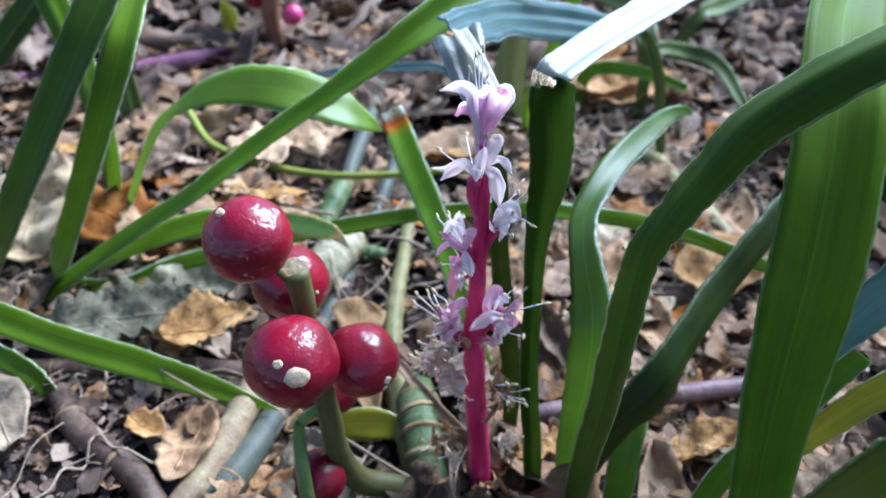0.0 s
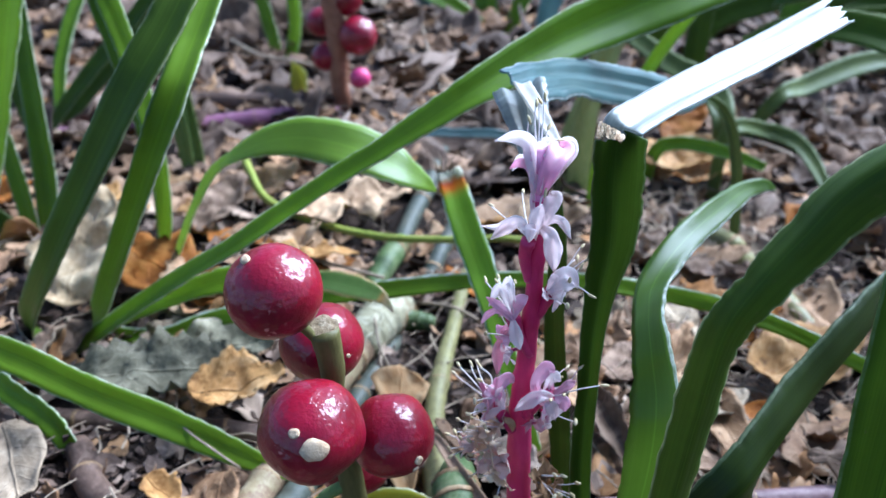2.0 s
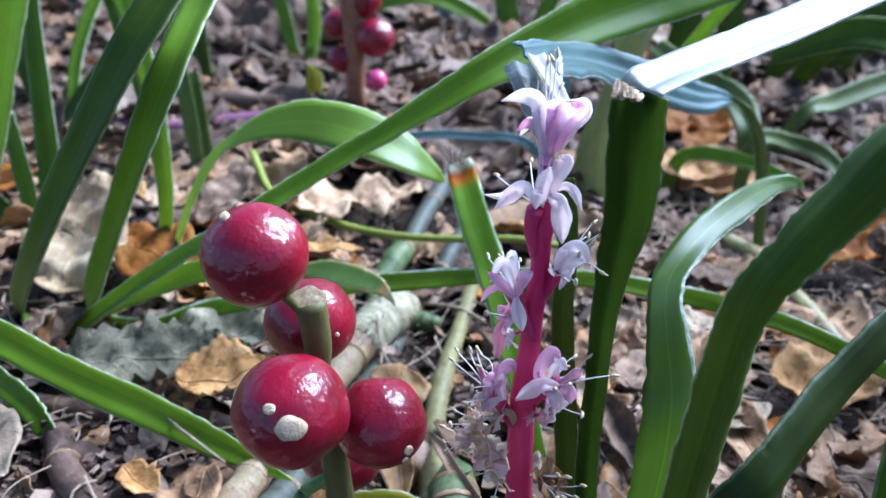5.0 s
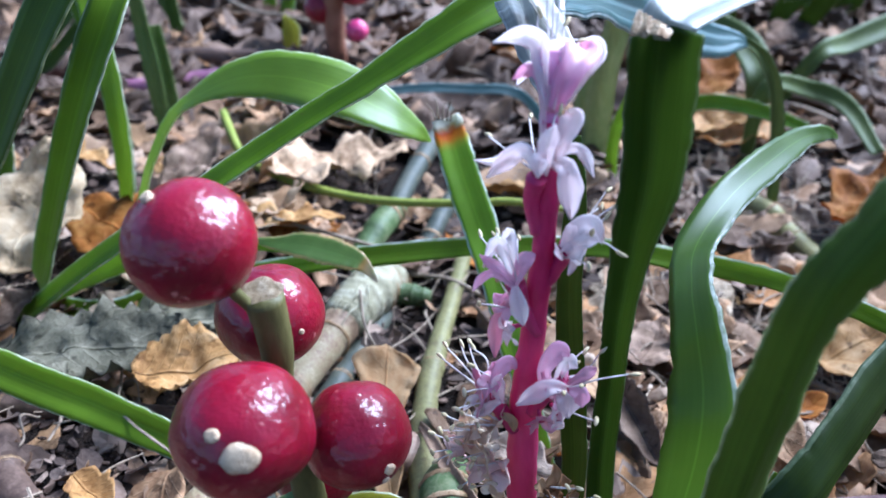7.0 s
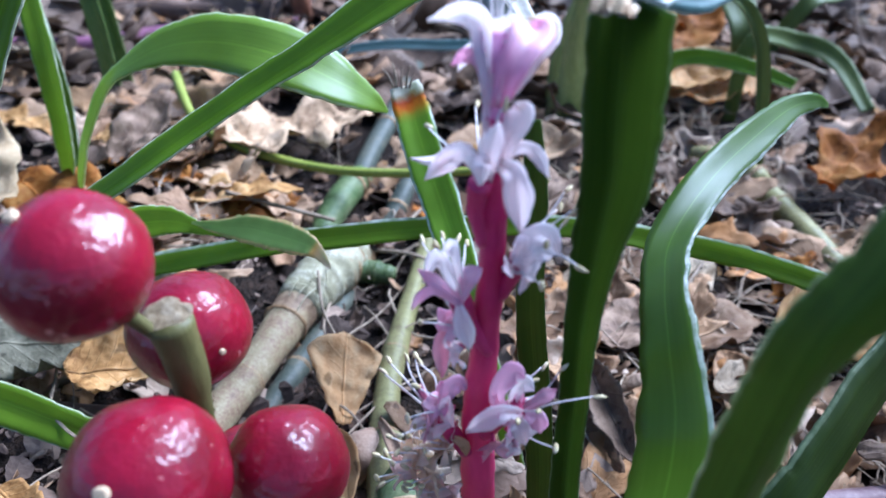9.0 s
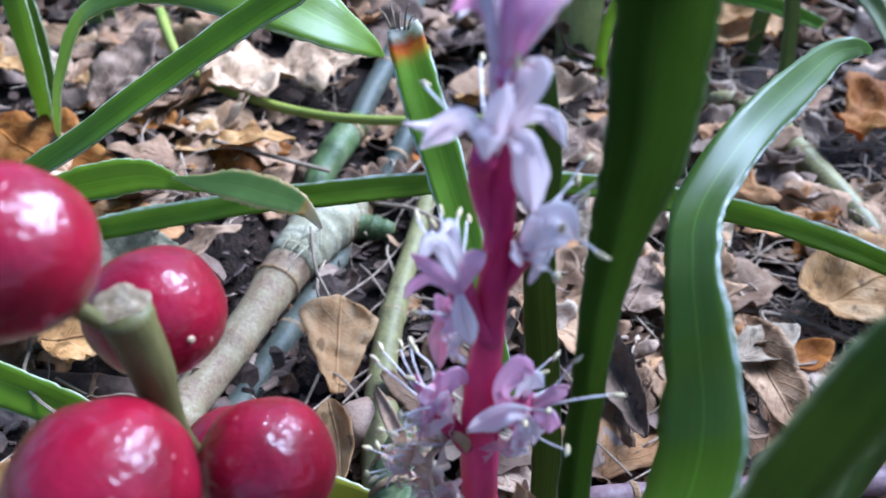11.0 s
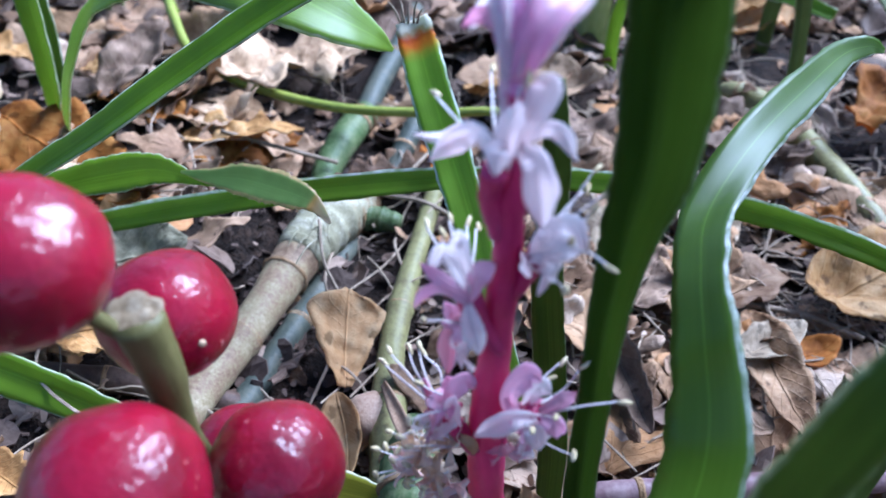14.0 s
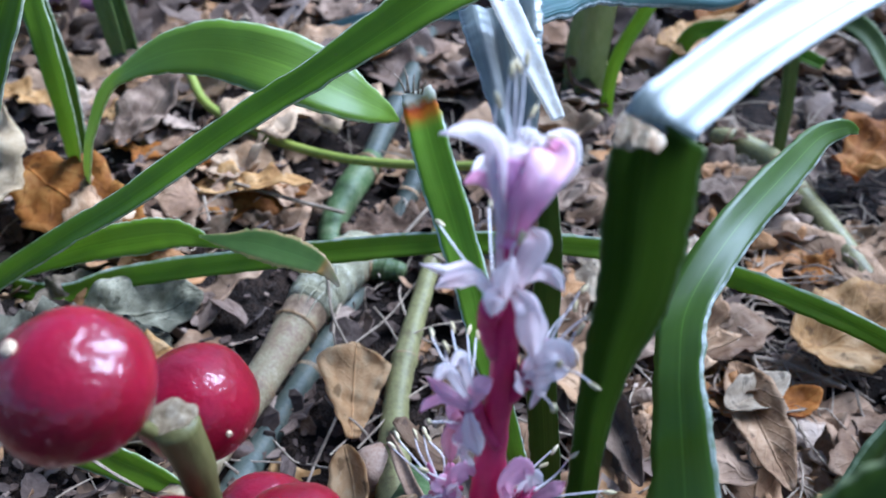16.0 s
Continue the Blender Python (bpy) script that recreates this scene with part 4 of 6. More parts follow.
# the yellow-green runner that loops over the litter
runner = thing("leaf_runner", (-79, 108, ground_height(-79, 108)), "thin yellow-green stalk looping over the litter", "stalk")
part("stalk", tube([(-79, 108, -2, 0.9), (-77.5, 103, 12, 0.95), (-72, 95, 12, 0.95), (-66, 88, 9.5, 0.9), (-58, 83.5, 8.2, 0.9), (-46, 79, 7.4, 0.85), (-32, 76, 7.4, 0.8), (-16, 75, 8.6, 0.75), (-7, 75, 9.6, 0.7), (4, 76, 8, 0.6)], 60, 10), STALK_YELLOW, runner)


# ---- the fruit stalk with red berries ----
def berry_on(stalk, at, r, seed, scars=(), material=BERRY, squash=(1, 1, 0.97)):
    b = part("berry", ball(at, r, squash, 4, 0.05, seed), material, stalk)
    for k, (d, size, high) in enumerate(scars):
        bm = bmesh.new()
        rng = random.Random(seed * 10 + k)
        n = 24
        ring = [Vector((math.cos(6.28319 * j / n) * size * (1 + 0.28 * noise.noise((math.cos(6.28319 * j / n) * 1.3, math.sin(6.28319 * j / n) * 1.3, seed * 3.1 + k))), math.sin(6.28319 * j / n) * size * high * (1 + 0.28 * noise.noise((math.cos(6.28319 * j / n) * 1.3, math.sin(6.28319 * j / n) * 1.3, seed * 3.1 + k + 9))), 0)) for j in range(n)]
        turn = turned(d).to_3x3()
        dirn = Vector(d).normalized()
        def seated(v, lift):
            p = turn @ v + dirn * r
            return p.normalized() * (r * 1.0 + lift) + Vector(at)
        outer = [bm.verts.new(seated(v, -0.18)) for v in ring]
        mid = [bm.verts.new(seated(v * 0.86, 0.17)) for v in ring]
        inner = [bm.verts.new(seated(v * 0.45, 0.16 + 0.05 * rng.random())) for v in ring]
        top = bm.verts.new(seated(Vector((0, 0, 0)), 0.14))
        for j in range(n):
            i = (j + 1) % n
            bm.faces.new((outer[j], outer[i], mid[i], mid[j]))
            bm.faces.new((mid[j], mid[i], inner[i], inner[j]))
            bm.faces.new((inner[j], inner[i], top))
        part("scar", bm, SCAR, b, "pale corky scar")
    return b


fruit = thing("fruit_stalk", (-4, 1.5, ground_height(-4, 1.5)), "cut green stalk bearing glossy crimson berries with pale scars", "berries")
part("stem", tube([(-1.6, 4.8, -8, 1.7), (-5.4, 1.8, -1.3, 1.8), (-10.9, -0.2, 2.7, 1.85), (-13.1, -1.1, 9, 1.7), (-13.2, -1.6, 20.9, 1.45), (-13.7, -1.9, 30.8, 1.15), (-13.3, -1.7, 36.7, 1.35), (-13.7, -1.4, 41.3, 1.6)], 50, 14, lumps=0.02), FRUIT_STALK, fruit)
part("cut_end", shifted(ball((0, 0, 0), 1.5, (1, 0.9, 0.26), 4, 0.5, 2.0), Matrix.Translation((-13.75, -1.45, 41.4)) @ turned((0.25, -0.5, 0.85))), CUT, fruit, "pale fibrous cut end")
for at, r, seed, scars in (
    ((-17.1, -3.8, 47.2), 4.75, 1, [((-0.35, -0.25, 0.9), 0.55, 0.9)]),
    ((-17.1, 4.6, 34.8), 4.75, 2, [((0.85, -0.50, 0.1), 0.28, 0.8)]),
    ((-13.3, -8.5, 34.2), 5.25, 3, [((0.40, -0.80, 0.36), 1.5, 0.8), ((0.04, -0.72, 0.62), 0.6, 0.8)]),
    ((-7.7, -1.5, 27.9), 4.6, 4, [((0.80, -0.58, -0.1), 0.5, 1.2), ((0.72, -0.62, -0.35), 0.4, 0.9)]),
    ((-15.2, 4.4, 17.6), 4.9, 5, []),
    ((-15.9, -3.4, 7.0), 3.85, 6, [((-0.75, -0.6, 0.25), 0.8, 1.4)]),
):
    berry_on(fruit, at, r, seed, scars)
for a, b in (((-13.2, -1.6, 38.5), (-15.8, -3.0, 43.4)), ((-12.9, -1.7, 33), (-15.8, 1.6, 34.2)), ((-13.0, -1.9, 30), (-13.2, -4.6, 31.6)), ((-12.9, -1.7, 24), (-10.2, -1.5, 25.6)), ((-12.9, -1.5, 16), (-14.2, 1.0, 17.0)), ((-13.0, -1.0, 7), (-14.4, -1.6, 6.8))):
    mid = [(p + q) / 2 for p, q in zip(a, b)]
    part("pedicel", tube([(*a, 0.6), (*mid, 0.5), (*b, 0.6)], 8, 8), FRUIT_STALK, fruit)
part("side_stalk", tube([(-13.1, -1.6, 20, 0.7), (-16.2, -3.2, 18.5, 0.75), (-16.9, -3.8, 16.2, 0.85), (-16.3, -6.6, 11.8, 0.95), (-15.9, -8.0, 5, 1.0), (-15.6, -8.4, -6, 1.0)], 24, 10), STALK, fruit, "thin green side stalk")

# the second fruit stalk, farther back in the litter
far = thing("fruit_stalk", (-71, 161, ground_height(-71, 161)), "reddish-brown dried fruit stalk with small crimson berries", "berries")
part("stem", tube([(-72.3, 160, -6, 2.9), (-71.8, 160, 10, 2.9), (-71.3, 161, 26, 3.0), (-72.3, 162, 44, 2.9), (-72.8, 163, 58, 2.8)], 30, 12, nodes=(0.62,), swell=0.15, lumps=0.03), REDSTEM, far)
for k, (at, r, mt) in enumerate((((-68.5, 164.5, 37.4), 5.2, BERRY), ((-77.9, 166.0, 30.1), 4.6, BERRY), ((-64.2, 160.3, 27.6), 5.8, BERRY), ((-75.6, 161.4, 20.7), 4.6, BERRY), ((-62.4, 153.5, 16.8), 3.1, BERRY_PINK), ((-75.5, 166, 62), 4.4, BERRY), ((-66, 166, 66), 4.2, BERRY))):
    berry_on(far, at, r, 20 + k, (), mt)


# ---- the flower spike ----
def loose_tepal(length, width, bend, cup, seed):
    """A strap-shaped petal that starts along z at the origin and bends outwards to +x."""
    bm = bmesh.new()
    rng = random.Random(seed)
    n, m = 12, 6
    rows = []
    x = z = 0.0
    a = 0.12
    for k in range(n + 1):
        u = k / n
        w = width * (0.45 + 0.75 * math.sin(3.14159 * min(1, u * 0.92 + 0.04)) ** 0.8) * (1 if u < 0.85 else max(0.08, 1 - ((u - 0.85) / 0.15) ** 2 * 0.92))
        row = []
        for j in range(m + 1):
            v = j / m * 2 - 1
            lift = cup * width * v * v
            row.append(Vector((x - lift * math.cos(a), v * w / 2 + rng.uniform(-0.03, 0.03), z + lift * math.sin(a))))
        rows.append(row)
        x += math.sin(a) * length / n
        z += math.cos(a) * length / n
        a += bend / n * (0.4 + 1.2 * u)
    top = [[bm.verts.new(p) for p in row] for row in rows]
    low = [[bm.verts.new(p + Vector((-0.10, 0, -0.06))) for p in row] for row in rows]
    for k in range(n):
        for j in range(m):
            bm.faces.new((top[k][j], top[k][j + 1], top[k + 1][j + 1], top[k + 1][j]))
            bm.faces.new((low[k][j], low[k + 1][j], low[k + 1][j + 1], low[k][j + 1]))
        for j in (0, m):
            f = (top[k][j], top[k + 1][j], low[k + 1][j], low[k][j])
            bm.faces.new(f if j == 0 else f[::-1])
    for k in (0, n):
        for j in range(m):
            f = (top[k][j], low[k][j], low[k][j + 1], top[k][j + 1])
            bm.faces.new(f if k == 0 else f[::-1])
    return bm


def flower(spike, at, towards, size, seed, tubelen=2.2, bend=1.9, petals=(PETAL, PETAL_DEEP), stamens=6, reach=4.2, tube_material=TUBE, limp=0.0, splay=0.5, flare=1.0, broad=1.0):
    """An open six-parted flower on the spike, with long stamens."""
    rng = random.Random(seed)
    m = Matrix.Translation(at) @ turned(towards) @ Matrix.Rotation(rng.uniform(0, 6.28), 4, "Z")
    bell = part("flower", shifted(tube([(0, 0, -0.4, 0.42 * size), (0, 0, tubelen * 0.5, 0.62 * size * (0.5 + 0.5 * flare)), (0, 0, tubelen, 0.95 * size * flare)], 8, 12, cap=True), m), tube_material, spike)
    for k in range(6):
        spin = Matrix.Rotation(6.28319 * k / 6 + rng.uniform(-0.25, 0.25), 4, "Z")
        tip = Matrix.Rotation(rng.uniform(-0.2, 0.25) + limp * rng.uniform(0, 1), 4, "Y")
        length = size * rng.uniform(3.4, 4.4)
        bm = loose_tepal(length, broad * size * rng.uniform(1.25, 1.65), bend * rng.uniform(0.8, 1.25), 0.10, seed * 20 + k)
        if limp:
            for v in bm.verts:
                v.co += Vector((noise.noise(v.co * 0.9 + Vector((seed, k, 0))), noise.noise(v.co * 0.9 + Vector((k, seed, 5))), noise.noise(v.co * 0.9 + Vector((5, seed, k))))) * 0.8 * limp
        shifted(bm, m @ spin @ Matrix.Translation((0.75 * size * flare, 0, tubelen - 0.3)) @ tip)
        part("tepal", bm, petals[k % len(petals)], bell)
    for k in range(stamens):
        a = 6.28319 * k / max(1, stamens) + rng.uniform(-0.4, 0.4)
        out = splay * rng.uniform(0.5, 1.3)
        tipz = tubelen + reach * rng.uniform(0.75, 1.1)
        c, s = math.cos(a), math.sin(a)
        top = (c * (0.4 + out * reach), s * (0.4 + out * reach), tipz)
        part("filament", shifted(tube([(c * 0.4, s * 0.4, tubelen * 0.6, 0.095), (c * (0.5 + out * 0.8), s * (0.5 + out * 0.8), (tubelen + tipz) / 2, 0.065), (*top, 0.055)], 8, 6), m), FILAMENT, bell)
        pod = shifted(ball((0, 0, 0), 0.24, (0.85, 0.85, 1.8), 2, 0.25, k), Matrix.Translation(top) @ turned((rng.uniform(-1, 1), rng.uniform(-1, 1), rng.uniform(0.2, 1))))
        part("anther", shifted(pod, m), ANTHER, bell)
    return bell


def bell_of(points, radii, material):
    """The tube of one flower on the spike; its tepals and stamens hang on it."""
    return part("flower", tube([(*p, r) for p, r in zip(points, radii)], 14, 12, lumps=0.05, seed=int(points[0][2])), material, spike)


def tepal(bell, points, width, turn, material):
    """A fleshy petal along a few points: narrow claw, full middle, blunt tip, edges curled and uneven."""
    bm = bmesh.new()
    n, m = 16, 6
    pts = along(points, n)
    seed = len(bell.children) + abs(points[0][2])
    rows = []
    for k in range(n + 1):
        u = k / n
        p = Vector(pts[k])
        t = (Vector(pts[min(n, k + 1)]) - Vector(pts[max(0, k - 1)])).normalized()
        side = t.cross(FACING)
        side = side.normalized() if side.length > 0.08 else t.cross(Vector((0, 0, 1))).normalized()
        up = side.cross(t)
        a = radians(turn) + 0.35 * noise.noise((u * 2.0, seed, 0.0))
        s, q = side * math.cos(a) + up * math.sin(a), up * math.cos(a) - side * math.sin(a)
        w = 1.06 * width * (0.34 + 0.68 * math.sin(min(1.57, 2.3 * u))) * (1 if u < 0.6 else max(0.10, 1 - ((u - 0.6) / 0.4) ** 1.7))
        row = []
        for j in range(m + 1):
            v = j / m * 2 - 1
            ruffle = 0.10 * width * noise.noise((u * 5.0, v * 2.0, seed)) + 0.05 * width * noise.noise((u * 14.0, v * 3.0, seed + 4))
            row.append(p + s * (v * w / 2 * (1 + 0.14 * noise.noise((u * 6.0, v, seed + 8)))) + q * (0.16 * width * v * v - 0.05 * width * math.cos(6.0 * v) + ruffle))
        rows.append((row, q * 0.045))
    top = [[bm.verts.new(p + d) for p in row] for row, d in rows]
    low = [[bm.verts.new(p - d) for p in row] for row, d in rows]
    for k in range(n):
        for j in range(m):
            bm.faces.new((top[k][j], top[k][j + 1], top[k + 1][j + 1], top[k + 1][j]))
            bm.faces.new((low[k][j], low[k + 1][j], low[k + 1][j + 1], low[k][j + 1]))
        for j in (0, m):
            f = (top[k][j], top[k + 1][j], low[k + 1][j], low[k][j])
            bm.faces.new(f if j == 0 else f[::-1])
    for k in (0, n):
        for j in range(m):
            f = (top[k][j], low[k][j], low[k][j + 1], top[k][j + 1])
            bm.faces.new(f if k == 0 else f[::-1])
    return part("tepal", bm, material, bell)


def stamen(bell, points):
    """A white thread with a split cream pod at its end."""
    part("filament", tube([(*points[0], 0.10), (*points[1], 0.08), (*points[-1], 0.06)], 12, 7, lumps=0.05), FILAMENT, bell)
    a, b = Vector(points[-2]), Vector(points[-1])
    d = (b - a).normalized()
    k = len(bell.children)
    lean = Vector((0.9 * noise.noise((k, b.x, 0)), 0.4 * noise.noise((k, b.y, 3)), 0.9 * noise.noise((k, b.z, 6))))
    at = Matrix.Translation(b + d * 0.25) @ turned(d + lean)
    pod = ball((-0.13, 0, 0), 0.19, (0.85, 0.9, 2.6), 2, 0.3, k)
    part("anther", shifted(pod, at), ANTHER, bell)


spike = thing("flower_spike", (5.2, 5, ground_height(5.2, 5)), "magenta flower spike with lilac open flowers and withered lower ones", "flower")
part("stem", tube([(5.3, 5.2, -9, 1.65), (5.3, 5.3, 6, 1.55), (5.2, 5.4, 18, 1.45), (5.5, 5.5, 28, 1.3), (6.2, 5.5, 36, 1.0), (6.9, 5.5, 44, 0.86), (7.2, 5.6, 49, 0.78), (7.3, 6.0, 53.6, 0.66)], 60, 14, nodes=(0.5, 0.64, 0.8, 0.9), swell=0.14, lumps=0.04), MAGENTA, spike, "thick magenta flower stem")
bell = bell_of([(7.2, 6.0, 53.3), (7.1, 6.8, 54.7), (7.1, 7.8, 56.2), (7.1, 8.6, 56.8)], [0.7, 0.85, 1.35, 1.6], TUBE)
tepal(bell, [(7.4, 5.6, 54.3), (8.1, 6.2, 56.3), (8.8, 7.4, 57.6), (9.2, 9.0, 57.7), (8.7, 10.5, 57.3)], 2.3, 0, PETAL_DEEP)
tepal(bell, [(7.2, 5.6, 54.5), (7.0, 6.6, 56.5), (7.0, 8.0, 57.7), (8.0, 8.2, 58.4)], 2.0, 10, PETAL)
tepal(bell, [(6.8, 6.0, 54.3), (6.4, 7.0, 56.9), (5.9, 8.6, 58.3), (4.5, 9.4, 58.6), (2.4, 10.0, 57.9)], 1.5, 35, PETAL)
tepal(bell, [(7.7, 6.8, 54.2), (9.0, 8.0, 56.3), (9.7, 9.4, 57.1), (9.2, 10.8, 57.3), (8.2, 11.6, 56.9)], 2.0, 10, PETAL)
tepal(bell, [(6.8, 6.0, 54.9), (6.1, 7.0, 56.5), (5.1, 8.0, 56.5), (4.1, 8.4, 55.7)], 0.9, 30, PETAL_DEEP)
tepal(bell, [(6.9, 7.4, 54.7), (7.2, 9.0, 56.3), (7.4, 10.6, 57.2), (6.7, 11.6, 57.5)], 1.8, 0, PETAL)
tepal(bell, [(6.5, 7.0, 56.1), (5.5, 9.0, 56.1), (4.8, 10.4, 55.7), (4.0, 10.8, 54.3)], 1.0, 0, PETAL)
stamen(bell, [(6.4, 8.5, 57.3), (5.7, 9.6, 58.4), (5.6, 10.5, 59.7)])
stamen(bell, [(6.7, 8.6, 57.7), (6.3, 10.2, 59.6), (6.2, 11.4, 61.1)])
stamen(bell, [(7.0, 8.6, 57.7), (7.1, 10.4, 59.9), (7.0, 11.6, 61.7)])
stamen(bell, [(6.8, 8.6, 57.6), (6.7, 10.4, 59.5), (6.5, 11.8, 61.2)])
stamen(bell, [(7.4, 8.8, 57.5), (7.9, 9.8, 58.1), (8.6, 10.4, 58.0)])
stamen(bell, [(7.1, 8.8, 57.5), (7.4, 10.0, 58.3), (7.5, 10.8, 59.0)])
bell = bell_of([(6.4, 5.2, 44.9), (6.0, 5.0, 47.7), (6.4, 4.6, 49.8)], [0.55, 0.65, 0.8], MAGENTA)
tepal(bell, [(6.7, 4.6, 50.1), (5.5, 5.0, 51.7), (3.9, 6.0, 50.3), (2.3, 7.0, 48.4)], 1.35, 30, PETAL)
tepal(bell, [(6.2, 5.0, 50.6), (4.6, 6.5, 51.0), (2.9, 7.5, 49.5), (1.1, 8.0, 49.3)], 0.7, 20, PETAL)
tepal(bell, [(7.0, 4.0, 51.4), (6.8, 3.2, 51.9), (6.7, 3.2, 50.5)], 1.1, 0, PETAL)
tepal(bell, [(7.7, 4.6, 51.2), (8.6, 3.6, 51.0), (8.9, 3.4, 49.4), (9.0, 3.6, 47.2)], 1.7, 0, PETAL)
tepal(bell, [(7.4, 4.8, 50.5), (8.1, 5.2, 52.7), (8.7, 6.0, 53.8), (8.3, 6.8, 54.0)], 1.6, -10, PETAL)
tepal(bell, [(7.8, 5.0, 51.3), (8.8, 6.0, 51.5), (9.6, 7.0, 50.5), (10.2, 8.0, 48.4)], 1.0, 20, PETAL)
tepal(bell, [(7.0, 5.0, 50.7), (6.7, 5.6, 53.2), (6.7, 6.2, 55.2)], 0.6, 40, PETAL)
tepal(bell, [(7.0, 4.2, 50.3), (7.2, 4.0, 52.5), (7.7, 4.4, 54.0)], 1.35, 0, PETAL)
stamen(bell, [(6.5, 5.0, 50.2), (5.7, 8.0, 50.5), (4.8, 12.0, 51.3)])
stamen(bell, [(6.2, 5.0, 50.1), (4.0, 8.0, 50.0), (1.7, 11.0, 50.0)])
stamen(bell, [(7.3, 4.6, 52.4), (7.5, 5.0, 54.0), (7.7, 5.2, 54.5)])
bell = bell_of([(6.5, 5.0, 35.5), (5.5, 4.4, 38.4), (4.9, 4.0, 40.9)], [0.5, 0.6, 0.85], MAGENTA)
tepal(bell, [(5.0, 4.0, 40.9), (4.3, 3.6, 43.6), (3.5, 3.8, 44.6), (2.4, 4.0, 42.2)], 1.1, 30, PETAL)
tepal(bell, [(5.2, 4.0, 41.6), (4.8, 4.0, 44.3), (4.3, 4.8, 44.8), (3.3, 5.0, 42.8)], 0.9, 30, PETAL)
tepal(bell, [(5.1, 3.8, 40.9), (3.7, 3.4, 42.5), (2.2, 3.8, 43.4)], 0.9, 0, PETAL_DEEP)
tepal(bell, [(4.9, 3.6, 40.8), (3.5, 3.2, 42.2), (2.4, 3.2, 41.6), (1.7, 3.2, 40.4)], 0.7, 20, PETAL_DEEP)
tepal(bell, [(4.9, 3.8, 40.9), (5.6, 3.8, 43.0), (6.4, 4.4, 43.4)], 1.3, 10, PETAL_DEEP)
tepal(bell, [(5.0, 3.2, 41.2), (5.4, 2.4, 40.1), (5.9, 2.0, 38.5)], 1.35, 0, PETAL)
tepal(bell, [(4.3, 4.4, 39.0), (3.3, 4.6, 36.2), (3.0, 4.8, 32.7)], 1.3, 0, PETAL_FLUSH)
stamen(bell, [(4.8, 4.0, 41.5), (2.9, 6.0, 42.2), (1.4, 8.0, 42.5)])
stamen(bell, [(5.0, 4.0, 41.5), (3.6, 6.6, 42.2), (2.6, 9.0, 42.3)])
stamen(bell, [(5.1, 4.0, 41.6), (4.4, 6.6, 41.8), (3.7, 9.0, 42.2)])
stamen(bell, [(4.8, 4.0, 41.5), (3.5, 5.0, 42.9), (2.9, 6.0, 43.6)])
stamen(bell, [(4.8, 4.0, 41.5), (4.6, 7.0, 42.0), (4.3, 9.0, 41.9)])
bell = bell_of([(7.3, 5.4, 40.4), (8.3, 5.4, 42.6), (8.9, 5.2, 43.8)], [0.5, 0.65, 0.95], MAGENTA)
tepal(bell, [(8.4, 5.0, 43.5), (9.5, 5.0, 45.7), (10.5, 5.6, 45.6), (11.2, 6.0, 43.9)], 1.5, 20, PETAL)
tepal(bell, [(8.6, 4.6, 43.8), (10.0, 4.4, 45.0), (11.0, 4.6, 44.9)], 1.2, 0, PETAL)
tepal(bell, [(8.5, 5.4, 43.5), (9.1, 6.0, 44.9), (9.8, 7.4, 44.2)], 1.2, 0, PETAL_DEEP)
tepal(bell, [(8.4, 4.8, 43.4), (9.4, 4.2, 44.0), (10.0, 4.0, 44.9)], 1.0, 10, PETAL)
tepal(bell, [(8.2, 4.8, 43.6), (8.9, 4.8, 45.4), (9.0, 5.4, 45.8)], 0.9, 0, PETAL)
stamen(bell, [(9.0, 5.4, 44.2), (10.0, 8.6, 44.7), (11.1, 11.0, 45.7)])
stamen(bell, [(9.2, 5.4, 44.2), (10.5, 7.6, 45.0), (11.7, 9.0, 45.4)])
stamen(bell, [(9.2, 5.0, 44.2), (11.2, 5.0, 44.6), (12.5, 4.8, 44.0)])
stamen(bell, [(9.2, 5.4, 43.7), (10.5, 6.6, 44.2), (11.2, 8.0, 45.0)])
stamen(bell, [(9.0, 5.4, 43.9), (9.5, 8.6, 44.1), (10.6, 10.6, 44.4)])
bell = bell_of([(6.2, 4.4, 27.3), (7.7, 4.0, 30.2), (9.2, 3.6, 31.7)], [0.55, 0.7, 0.85], MAGENTA)
tepal(bell, [(7.3, 3.6, 30.6), (7.4, 3.6, 33.2), (8.5, 4.0, 34.8), (9.3, 4.0, 34.4)], 1.5, 0, PETAL_DEEP)
tepal(bell, [(8.3, 3.8, 31.7), (9.1, 4.0, 33.7), (9.9, 4.2, 33.0)], 1.2, 10, PETAL)
tepal(bell, [(9.2, 3.2, 31.6), (8.0, 2.2, 32.4), (6.7, 2.0, 31.6), (5.3, 2.0, 30.3)], 1.5, 0, PETAL)
tepal(bell, [(8.5, 3.0, 31.1), (9.1, 2.6, 30.8), (9.5, 2.6, 29.0)], 1.4, 0, PETAL)
tepal(bell, [(9.2, 3.4, 31.4), (10.3, 3.2, 31.2), (10.5, 3.2, 29.8)], 1.4, 10, PETAL_DEEP)
tepal(bell, [(8.4, 3.2, 29.7), (8.4, 3.0, 28.4), (8.0, 3.0, 26.8)], 1.0, 0, PETAL_DEEP)
tepal(bell, [(9.2, 3.6, 31.5), (10.6, 4.0, 32.5), (11.5, 4.6, 32.9)], 1.0, 20, PETAL_FLUSH)
stamen(bell, [(8.1, 4.0, 31.5), (8.9, 6.0, 31.6), (10.1, 7.6, 32.0)])
stamen(bell, [(9.3, 4.0, 32.0), (10.6, 6.0, 31.3), (11.6, 7.0, 32.6)])
